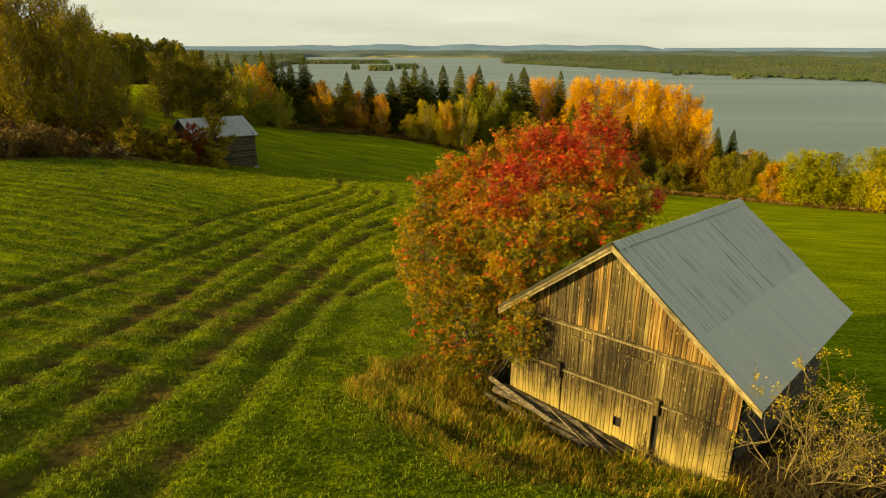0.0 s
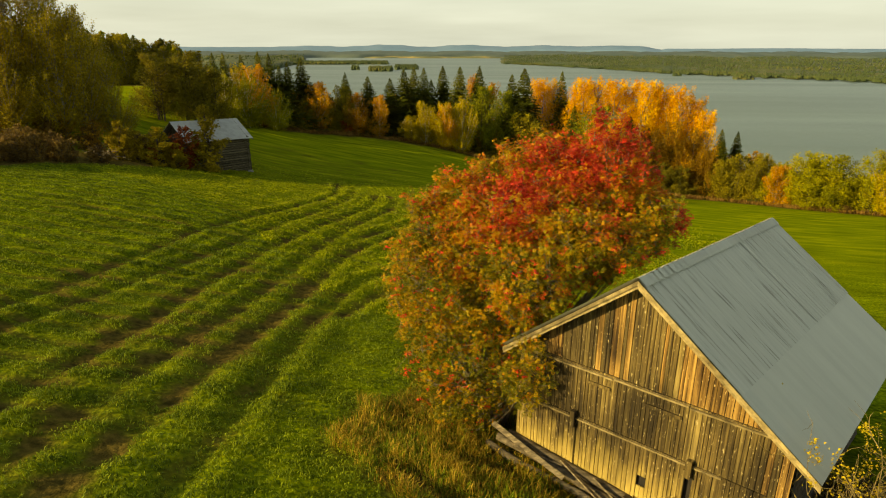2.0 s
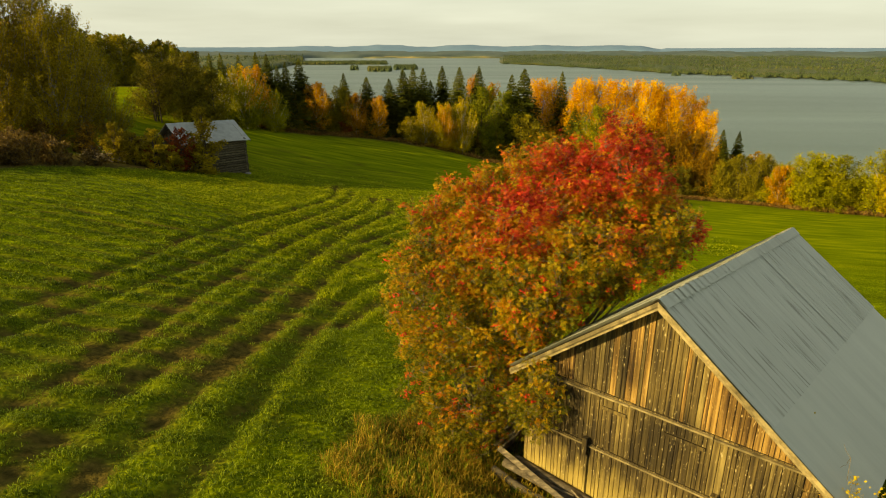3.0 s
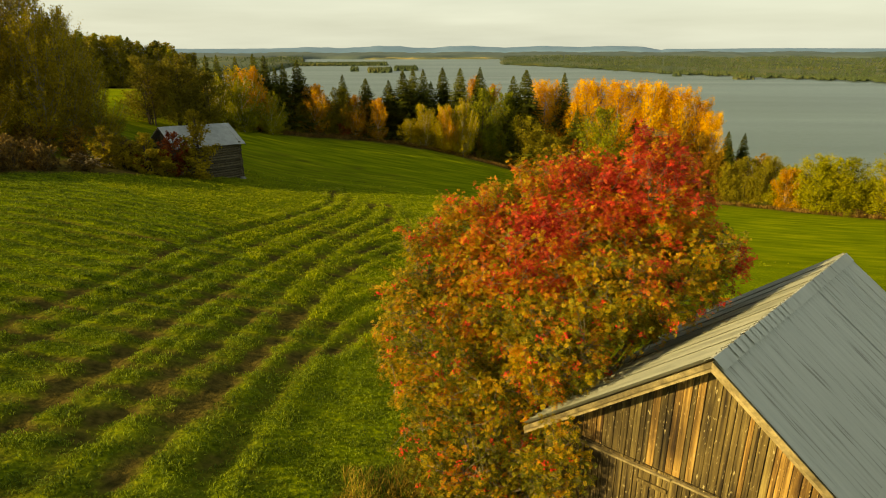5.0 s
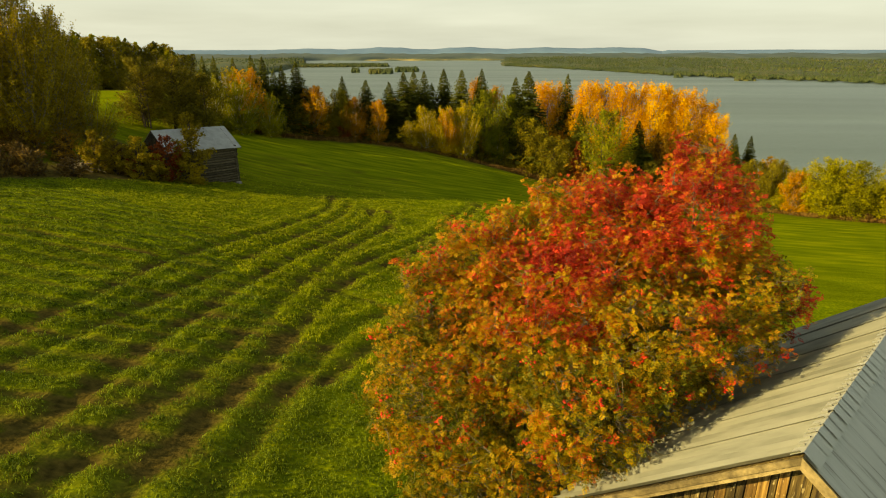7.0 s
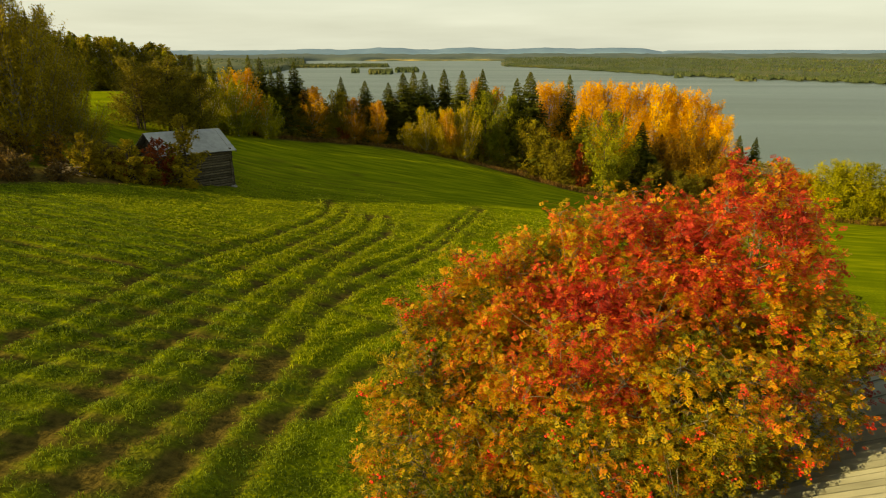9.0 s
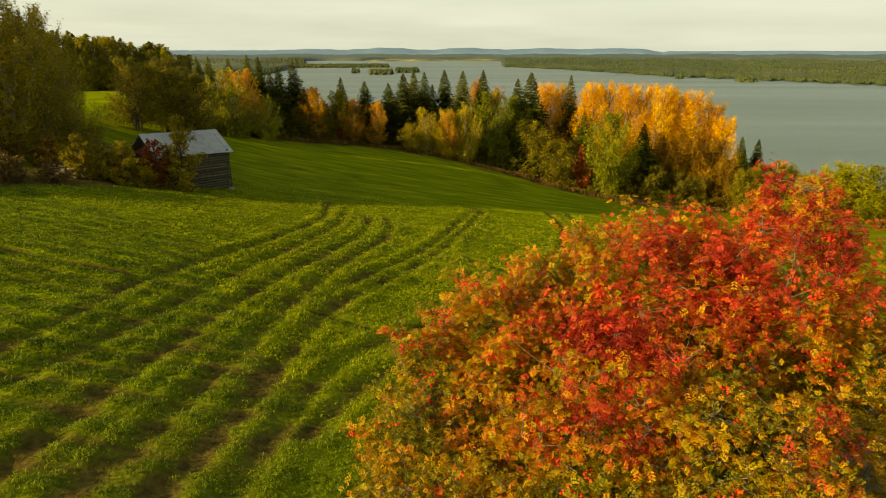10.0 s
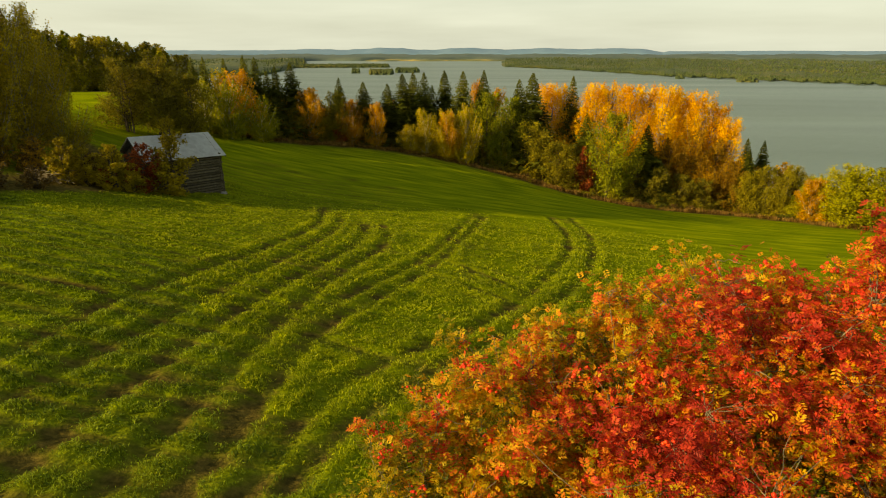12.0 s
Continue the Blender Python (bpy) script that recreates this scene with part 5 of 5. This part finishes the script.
# ---- grass ----
def blades(p, z, length, width, mat, name, label, rs, per=4, bend=0.5, spread=0.03):
    """Tufts of single leaf blades at p (n x 2)."""
    n = len(p) * per
    b = np.repeat(np.concatenate([p, z[:, None]], 1), per, axis=0)
    b[:, :2] += rs.normal(size=(n, 2)) * spread
    a = rs.uniform(0, 2 * np.pi, n)
    ln = np.repeat(length, per) * rs.uniform(0.6, 1.25, n)
    out = rs.uniform(0.15, 1.0, n) * bend
    d = np.stack([np.cos(a), np.sin(a), 0 * a], -1)
    s = np.stack([-np.sin(a), np.cos(a), 0 * a], -1) * (np.repeat(width, per) * rs.uniform(0.7, 1.3, n))[:, None]
    mid = b + d * (ln * out * 0.35)[:, None] + np.array([0, 0, 1]) * (ln * 0.6)[:, None]
    tip = b + d * (ln * out)[:, None] + np.array([0, 0, 1]) * (ln * (1.0 - 0.35 * out))[:, None]
    v = np.stack([b, mid - s * 0.6, tip, mid + s * 0.6], 1)
    return tagged(new(name, mesh_of(name, v.reshape(-1, 3), np.arange(4 * n).reshape(-1, 4), mat)), label, "grass", kind="stuff")

def scattered(x0, x1, y0, y1, density, rs):
    n = int((x1 - x0) * (y1 - y0) * density)
    return np.stack([rs.uniform(x0, x1, n), rs.uniform(y0, y1, n)], -1)

GR = np.random.default_rng(77)
for x0, x1, y0, y1, dens, ln, wd, per in ((-20, 5, 4, 24, 160, 0.085, 0.022, 4), (-37, 12, 24, 36, 75, 0.11, 0.034, 4), (-38, 16, 36, 48, 50, 0.12, 0.045, 4), (-40, 26, 48, 80, 22, 0.14, 0.06, 4)):
    p = scattered(x0, x1, y0, y1, dens, GR)
    keep = (GR.random(len(p)) < (1.05 - 1.15 * soil_at(p[:, 0], p[:, 1])) * (0.62 + 0.38 * lump(p[:, 0], p[:, 1], 0.55, 6.0)) * (1 + 0.7 * np.sin(4.49 * (p[:, 1] + 0.1 * p[:, 0] + 0.3 * lump(p[:, 0], p[:, 1], 6.0))) * smoothstep(-4, -12, p[:, 0]))) & (in_field(p[:, 0], p[:, 1]) > 0.5)
    if y1 == 80:
        keep &= GR.random(len(p)) < smoothstep(80, 62, p[:, 1]) * smoothstep(26, 16, p[:, 0])
    p = p[keep]
    d = rut_distance(p[:, 0], p[:, 1])
    lush = 1 + 0.75 * np.exp(-((d - 0.8) / 0.35) ** 2) + 0.25 * lump(p[:, 0], p[:, 1], 0.4, 2.0)
    # where the lighter, sun-coloured copy replaces TUFT
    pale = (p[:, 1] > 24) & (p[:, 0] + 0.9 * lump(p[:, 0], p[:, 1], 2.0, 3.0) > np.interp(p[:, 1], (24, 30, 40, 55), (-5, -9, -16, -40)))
    for mat, pick in ((TUFT, ~pale), (LIT_TUFT, pale)):
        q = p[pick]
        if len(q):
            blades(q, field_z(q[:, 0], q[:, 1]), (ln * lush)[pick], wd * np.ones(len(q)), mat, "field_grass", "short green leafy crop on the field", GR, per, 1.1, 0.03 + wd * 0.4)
def off_barn(p):
    rel = np.concatenate([p, np.zeros((len(p), 1))], 1) - np.array([BARN0.x, BARN0.y, 0])
    u, nn = rel @ np.array(GU), rel @ np.array(GN)
    return ~((u > -0.1) & (u < WIDTH + 0.1) & (nn > -0.45) & (nn < 7.2))
p = scattered(-4, 11, 6, 19.5, 260, GR)
p = p[(in_field(p[:, 0], p[:, 1]) < 0.5) & off_barn(p) & ((p[:, 0] < 6.6) | (GR.random(len(p)) < 0.35))]
tall = 0.34 + 0.20 * lump(p[:, 0], p[:, 1], 0.7, 2.0)
path = np.exp(-((np.hypot((p[:, 0] - 3.5) / 5.6, (p[:, 1] - 13.8) / 4.9) - 0.86) / 0.05) ** 2) * (p[:, 1] < 12)
k1 = GR.random(len(p)) < 0.42 + 0.28 * lump(p[:, 0], p[:, 1], 0.9, 8.0)
blades(p[k1], field_z(p[k1, 0], p[k1, 1]), (tall * (1 - 0.75 * path))[k1], 0.012 * np.ones(k1.sum()), STRAW, "straw_grass", "tall dry yellow-brown grass round the barn", GR, 4, 0.8, 0.05)
blades(p[~k1], field_z(p[~k1, 0], p[~k1, 1]), (tall * (1 - 0.75 * path))[~k1] * 0.8, 0.013 * np.ones((~k1).sum()), TUFT, "meadow_grass", "tall green grass among the dry stalks", GR, 4, 0.8, 0.05)

# withered weeds, their colour lowered to paint shade on the ground here
WEEDS = leaves("shade_dark_weeds", (0.030, 0.022, 0.008), (0.062, 0.046, 0.016), (0.125, 0.092, 0.030), back=0.15, island=0.5, per_object=0.0)
p = scattered(6.2, 12.5, 6.8, 13.5, 130, GR)
p = p[off_barn(p) & (np.hypot((p[:, 0] - 8.8) / 3.4, (p[:, 1] - 9.9) / 3.0) < 0.9 + 0.15 * lump(p[:, 0], p[:, 1], 0.7, 5.0))]
blades(p, field_z(p[:, 0], p[:, 1]), 0.50 + 0.20 * lump(p[:, 0], p[:, 1], 0.6, 1.0), 0.018 * np.ones(len(p)), WEEDS, "shade_dark_weeds", "withered weeds, coloured extra dark as shaded ground beside the barn", GR, 5, 0.9, 0.07)

# ---- the old log shed across the field ----
def old_shed():
    shed = tagged(new("log_shed"), "old grey log shed with a tin roof, half hidden by bushes", "shed")
    ra, rb = Vector((-34.3, 66.6, 1.55)), Vector((-29.0, 72.5, 1.36))
    d = (rb - ra)
    L = Vector((d.x, d.y, 0)).normalized()
    F = Vector((L.y, -L.x, 0))
    front, back = F * 3.75, -F * 3.75
    drop = Vector((0, 0, -2.0))
    rs = random.Random(3)
    roof_part = child("roof", None, shed)
    for side in (front, back):
        n = 7
        for k in range(n):
            a, b = ra + d * (k / n - 0.003), ra + d * ((k + 1) / n + 0.004)
            lift = Vector((0, 0, 0.02 + 0.012 * (k % 2)))
            c = [a, b, b + side + drop, a + side + drop]
            c = [p + lift for p in c] + [p + lift + Vector((0, 0, 0.03)) for p in c]
            child("metal_sheet", hexa(c, SHEDROOF), roof_part)
        for e in (0.0, 1.0):
            a = ra + d * e
            c = [a - L * 0.02, a + side + drop - L * 0.02, a + side + drop + L * 0.03, a + L * 0.03]
            c = [p + Vector((0, 0, -0.16)) for p in c] + [p + Vector((0, 0, 0.015)) for p in c]
            child("bargeboard", hexa(c, SHEDWOOD), roof_part)
    inset, out = 0.55, 3.3
    pa, pb = ra + L * inset, rb - L * inset
    corners = [pa + F * out, pb + F * out, pb - F * out, pa - F * out]
    base_z = -4.9
    eave_z = -0.42
    rows = 17
    h = (eave_z - base_z) / rows
    for i in range(4):
        a, b = corners[i], corners[(i + 1) % 4]
        e = (b - a).normalized() * 0.22
        wall = child("wall", None, shed)
        for r in range(rows):
            zz = base_z + h * (r + 0.5 + 0.5 * (i % 2))
            wob = [rs.uniform(-0.03, 0.03) for _ in range(4)]
            p0, p1 = Vector((a.x, a.y, zz)) - e * rs.uniform(0.6, 1.2), Vector((b.x, b.y, zz)) + e * rs.uniform(0.6, 1.2)
            pts = [p0.lerp(p1, k / 5) + F * wob[k % 4] * 0.6 + Vector((0, 0, wob[(k + 1) % 4] * 0.5)) for k in range(6)]
            v, f = tube(pts, [h * 0.46] * 6, 7)
            f = np.concatenate([f, [[0, 1, 2, 3], [0, 3, 4, 5], [0, 5, 6, 6]][:2], [[len(v) - 7 + q for q in (3, 2, 1, 0)], [len(v) - 7 + q for q in (5, 4, 3, 0)]]])
            child("log", mesh_of("log", v, f, SHEDWOOD, True), wall)
    for p, sgn in ((pa, 1), (pb, -1)):
        gable = child("gable", None, shed)
        n = 30
        for k in range(n):
            q = -out + 2 * out * (k + 0.5) / n
            top = 1.42 - 2.0 * abs(q) / 3.75
            c0 = p + F * q
            wv, tv = F * (out / n * 0.94), L * 0.03 * sgn
            c = [c0 - wv, c0 + wv, c0 + wv + tv, c0 - wv + tv]
            c = [Vector((v.x, v.y, -0.55)) for v in c] + [Vector((v.x, v.y, top)) for v in c]
            child("board", hexa(c, SHEDWOOD), gable)
    # added near-black box inside the logs, painting the shade within
    c = [Vector((v.x, v.y, 0)) for v in corners]
    mid = sum(c, Vector()) / 4
    inner_ = [mid + (v - mid) * 0.96 for v in c]
    vs = [Vector((v.x, v.y, -5.2)) for v in inner_] + [Vector((v.x, v.y, -0.6)) for v in inner_]
    child("lining", hexa(vs, DARKGAP), shed, "black box painting the unlit inside behind the logs")
    for v in corners:
        bm = bmesh.new()
        bmesh.ops.create_icosphere(bm, subdivisions=2, radius=0.42)
        for q in bm.verts:
            q.co *= 1 + 0.18 * math.sin(7 * q.co.x + 5 * q.co.z) * math.cos(6 * q.co.y)
            q.co.z *= 0.8
        bmesh.ops.translate(bm, vec=(v.x, v.y, max(base_z - 0.15, zg(v.x, v.y) - 0.05)), verts=bm.verts)
        part("corner_stone", bm, STONE, shed)
old_shed()

# ---- bushes by the shed and along the field's edge ----
def shrub(name, label, spots, h, w, mat, seed, n=1500, size=0.26, base=0.04):
    t = broadleaf(name, label, h, w, mat, BARK_AND_WALL_SHADE, n=n, size=size, shape="round", base=base, trunks=4, seed=seed, lobes=44)
    tagged(t, category="bush", group="bushes at the field's edge")
    planted(t, h, w, spots, RT)
shrub("bush", "dark red rowan bush in front of the shed", [(-31.2, 63.3, 4.7, 3.0), (-34.2, 62.2, 2.4, 2.2)], 4.0, 2.4, RED, 51, 4200, 0.17)
shrub("bush", "yellow-olive sapling in front of the shed", [(-29.2, 64.5, 5.8, 4.2), (-33.3, 61.8, 4.2, 3.6), (-31.7, 62.2, 2.8, 2.4), (-36.3, 60.0, 4.2, 3.0), (-31.4, 69.0, 7.0, 3.2), (-35.4, 61.2, 3.4, 2.6)], 4.0, 2.4, OLIVEYELLOW, 52, 4200, 0.17)
edge = []
for k in range(46):
    y = 44 + 0.62 * k + RT.uniform(-0.5, 0.5)
    x = float(np.interp(y, (20, 45, 55, 64, 72, 78), (-50, -39.0, -35.3, -31.5, -34, -40))) - RT.uniform(0.8, 6.5)
    if not (x > -34.5 and y > 63) and abs(x + 37.6) + abs(y - 59) > 3.2:
        edge.append((x, y, RT.uniform(1.3, 2.9), RT.uniform(1.8, 3.2)))
shrub("bush", "brown withered undergrowth at the field's edge", edge[0::3], 1.8, 2.2, BROWN, 53, 900, 0.2)
shrub("bush", "brown withered undergrowth at the field's edge", edge[1::3], 1.8, 2.2, BROWN, 54, 900, 0.2)
shrub("bush", "brown undergrowth at the field's edge", edge[2::3], 1.8, 2.2, BROWN, 55, 900, 0.2)
tall_edge = [(-52.5 + 1.25 * k + RT.uniform(-0.5, 0.5), 57.0 + 0.45 * k + RT.uniform(-0.8, 1.5), RT.uniform(2.2, 4.2), RT.uniform(2.2, 3.4)) for k in range(11)]
shrub("bush", "tall rust-brown saplings below the birches", tall_edge[0::2], 3.2, 2.6, RUST, 56, 1300, 0.2)
shrub("bush", "tall brown saplings below the birches", tall_edge[1::2], 3.2, 2.6, BROWN, 57, 1300, 0.2)
LINE_X = (-48, -42, -37, -33, -28, -20, -12, -4, 4, 12, 20, 28, 36, 46, 54, 58, 62, 66, 71, 77)
LINE_Y = (99, 103, 108.5, 114, 119, 122, 122.5, 123, 124, 122.5, 119, 118, 119.5, 120.5, 114, 109, 106, 104, 101, 97)
under = []
for k in range(150):
    x = -48 + 125 * (k + RT.random()) / 150
    y = float(np.interp(x, LINE_X, LINE_Y)) + RT.uniform(0.3, 7.5)
    under.append((x, y, RT.uniform(0.8, 1.6) + 0.22 * (y - float(np.interp(x, LINE_X, LINE_Y))), RT.uniform(2.2, 4.2)))
shrub("bush", "brown undergrowth below the treeline", under[0::4], 3.0, 3.0, BROWN, 61, 600, 0.36)
shrub("bush", "dark olive undergrowth below the treeline", under[1::4], 3.0, 3.0, OLIVE, 62, 600, 0.36)
shrub("bush", "dark green undergrowth below the treeline", under[2::4], 3.0, 3.0, SPRUCE, 63, 600, 0.36)
shrub("bush", "dull olive undergrowth below the treeline", under[3::4], 3.0, 3.0, OLIVE, 64, 600, 0.36)

RUSTWEED = leaves("rusty_weeds", (0.11, 0.062, 0.014), (0.22, 0.125, 0.028), (0.36, 0.22, 0.05), back=0.25, island=0.5, per_object=0.0)
bank = np.stack([GR.uniform(-48, 77, 5200), np.zeros(5200)], -1)
bank[:, 1] = np.interp(bank[:, 0], LINE_X, LINE_Y) + GR.uniform(-2.0, 2.2, 5200)
bank = bank[GR.random(5200) < 0.6 + 0.4 * lump(bank[:, 0], bank[:, 1], 2.5, 1.0)]
blades(bank, ground_height(bank[:, 0], bank[:, 1]), 0.75 + 0.3 * lump(bank[:, 0], bank[:, 1], 3.0, 4.0), 0.10 * np.ones(len(bank)), RUSTWEED, "dry_weeds", "brown dry weeds along the foot of the wood", GR, 4, 0.8, 0.2)

# brushwood pile
rs_ = random.Random(9)
pile = tagged(new("brushwood_pile"), "heap of grey cut branches at the field's edge", "brushwood")
px_, py_ = -37.6, 59.0
pieces = []
for k in range(60):
    a, r = rs_.uniform(-0.5, 0.5) + (math.pi if k % 2 else 0), rs_.uniform(0.8, 2.2)
    c = Vector((px_ + rs_.uniform(-1.6, 1.6), py_ + rs_.uniform(-0.8, 0.8), zg(px_, py_) + rs_.uniform(0.1, 0.9)))
    d = Vector((math.cos(a), 0.6 * math.sin(a), rs_.uniform(-0.15, 0.55)))
    pts = [c + d * r * (t - 0.4) + Vector((0, 0, 0.1 * math.sin(3 * t + k))) for t in np.linspace(0, 1, 5)]
    pieces.append(tube(pts, np.linspace(0.05, 0.012, 5), 5))
v, f = joined(pieces)
child("branchwork", mesh_of("branchwork", v, f, GREYWOOD, True), pile)

# ---- a house down by the lake ----
def far_house(x, y, turn, wall_mat, roof_mat, w=8.0, l=10.0, lift=0.0):
    hs = tagged(new("house"), "small house with a dark pitched roof down by the lake", "house", group="houses by the lake")
    hs.location = (x, y, zg(x, y) + lift)
    hs.rotation_euler = (0, 0, radians(turn))
    a, b = w / 2, l / 2
    bm = bmesh.new()
    lo = [bm.verts.new(v) for v in ((-a, -b, -1.5), (a, -b, -1.5), (a, b, -1.5), (-a, b, -1.5))]
    hi = [bm.verts.new(v) for v in ((-a, -b, 3), (a, -b, 3), (a, b, 3), (-a, b, 3))]
    g0, g1 = bm.verts.new((0, -b, 6)), bm.verts.new((0, b, 6))
    for fc in ((lo[0], lo[1], hi[1], g0, hi[0]), (lo[2], lo[3], hi[3], g1, hi[2]), (lo[1], lo[2], hi[2], hi[1]), (lo[3], lo[0], hi[0], hi[3])):
        bm.faces.new(fc)
    part("wall", bm, wall_mat, hs)
    for sgn in (-1, 1):
        c = [(0, -b - 0.5, 6.05), (0, b + 0.5, 6.05), (sgn * (a + 0.6), b + 0.5, 2.65), (sgn * (a + 0.6), -b - 0.5, 2.65)]
        child("roof", hexa([Vector(q) for q in c] + [Vector(q) + Vector((0, 0, 0.2)) for q in c], roof_mat), hs)
    for k in (-2.5, 0.5):
        c = [(a + 0.02, k, 1.0), (a + 0.02, k + 1.3, 1.0), (a + 0.06, k + 1.3, 1.0), (a + 0.06, k, 1.0)]
        child("window", hexa([Vector(q) for q in c] + [Vector(q) + Vector((0, 0, 1.2)) for q in c], DARKGAP), hs)
    bm = bmesh.new()
    bmesh.ops.create_cube(bm, size=0.8, matrix=Matrix.Translation((0.6, 1.5, 6.3)) @ Matrix.Diagonal((1, 1, 1.6, 1)))
    part("chimney", bm, STONE, hs)
    return hs
WHITE = material("white_paint", ((0.3, (0.62, 0.60, 0.55)), (0.7, (0.76, 0.74, 0.69))), bump=0)
DARKROOF = material("dark_roof", ((0.3, (0.02, 0.022, 0.028)), (0.7, (0.05, 0.052, 0.06))), bump=0.2, rough=0.4)
far_house(126.0, 232.0, 35, OLDWOOD, DARKROOF, 7, 9)
far_house(98.0, 236.0, 60, WHITE, DARKROOF, 6, 8)

# ---- woods on the far shores and islands ----
def far_trees(name, label, mat, rows, rs, tall=1.0):
    """Small pointed or rounded trees, a few pixels high: rows of bearing, distance, base height."""
    vs, fs, o = [], [], 0
    ring = np.array([[math.cos(k * 1.2566), math.sin(k * 1.2566), 0] for k in range(5)])
    for az, r, z in rows:
        h, w_ = rs.uniform(4, 8) * tall, rs.uniform(1.6, 2.8) * tall
        round_ = rs.random() < 0.55
        p = np.array([r * math.sin(radians(az + HEADING)), r * math.cos(radians(az + HEADING)), z])
        if round_:
            rings = [(0.0, 0.55), (0.35, 1.1), (0.75, 0.8), (1.0, 0.12)]
            h *= 0.8
        else:
            rings = [(0.0, 0.9), (0.3, 0.75), (0.7, 0.35), (1.0, 0.04)]
        for t, q in rings:
            vs.append(ring * w_ * q * rs.uniform(0.8, 1.2) + p + (0, 0, h * t))
        for i in range(3):
            for k in range(5):
                fs.append((o + i * 5 + k, o + i * 5 + (k + 1) % 5, o + i * 5 + 5 + (k + 1) % 5, o + i * 5 + 5 + k))
        o += 20
    return tagged(new(name, mesh_of(name, np.concatenate(vs), fs, mat)), label, "woods", kind="stuff")
FT = np.random.default_rng(5)
FAR_LEAF = material("far_leaf", ((0.25, (0.026, 0.044, 0.014)), (0.58, (0.052, 0.070, 0.019)), (0.88, (0.15, 0.125, 0.02))), scale=0.006, bump=0, island=0.16)
rows = []
for k in range(7000):
    az = FT.uniform(5.6, 41)
    back = FT.random() ** 2.2
    z = LAKE + 1 + (16 + 3 * math.sin(az * 0.7)) * (0.25 + 0.75 * back ** 0.6) * min(1, back * 5 + 0.05)
    rows.append((az, right_near(az) + 14 + back * 1700, z))
far_trees("far_woods", "autumn woods along the far shore", FAR_LEAF, rows, FT, 0.8)
rows = []
for k in range(1800):
    az, back = FT.uniform(-34, -12.8), FT.random() ** 1.6
    rows.append((az, 1350 + 700 * float(smoothstep(-16.5, -12.6, az)) + back * 900, LAKE + 1 + 18 * back ** 0.7))
for a0, a1, r, dp, n in ((-16.8, -5.2, 1950, 250, 2200), (-8.5, -7.9, 1420, 60, 130), (-6.9, -4.8, 1330, 90, 380), (-4.5, -2.4, 1450, 150, 420), (20.6, 21.2, 1190, 30, 12), (25.5, 26.8, 1100, 60, 40)):
    for k in range(n):
        q = FT.random()
        rows.append((FT.uniform(a0, a1), r + 8 + dp * 0.7 * q, LAKE + 0.5 + 2.5 * q))
far_trees("island_woods", "woods on the islands in the lake", FAR_LEAF, rows, FT, 1.25)
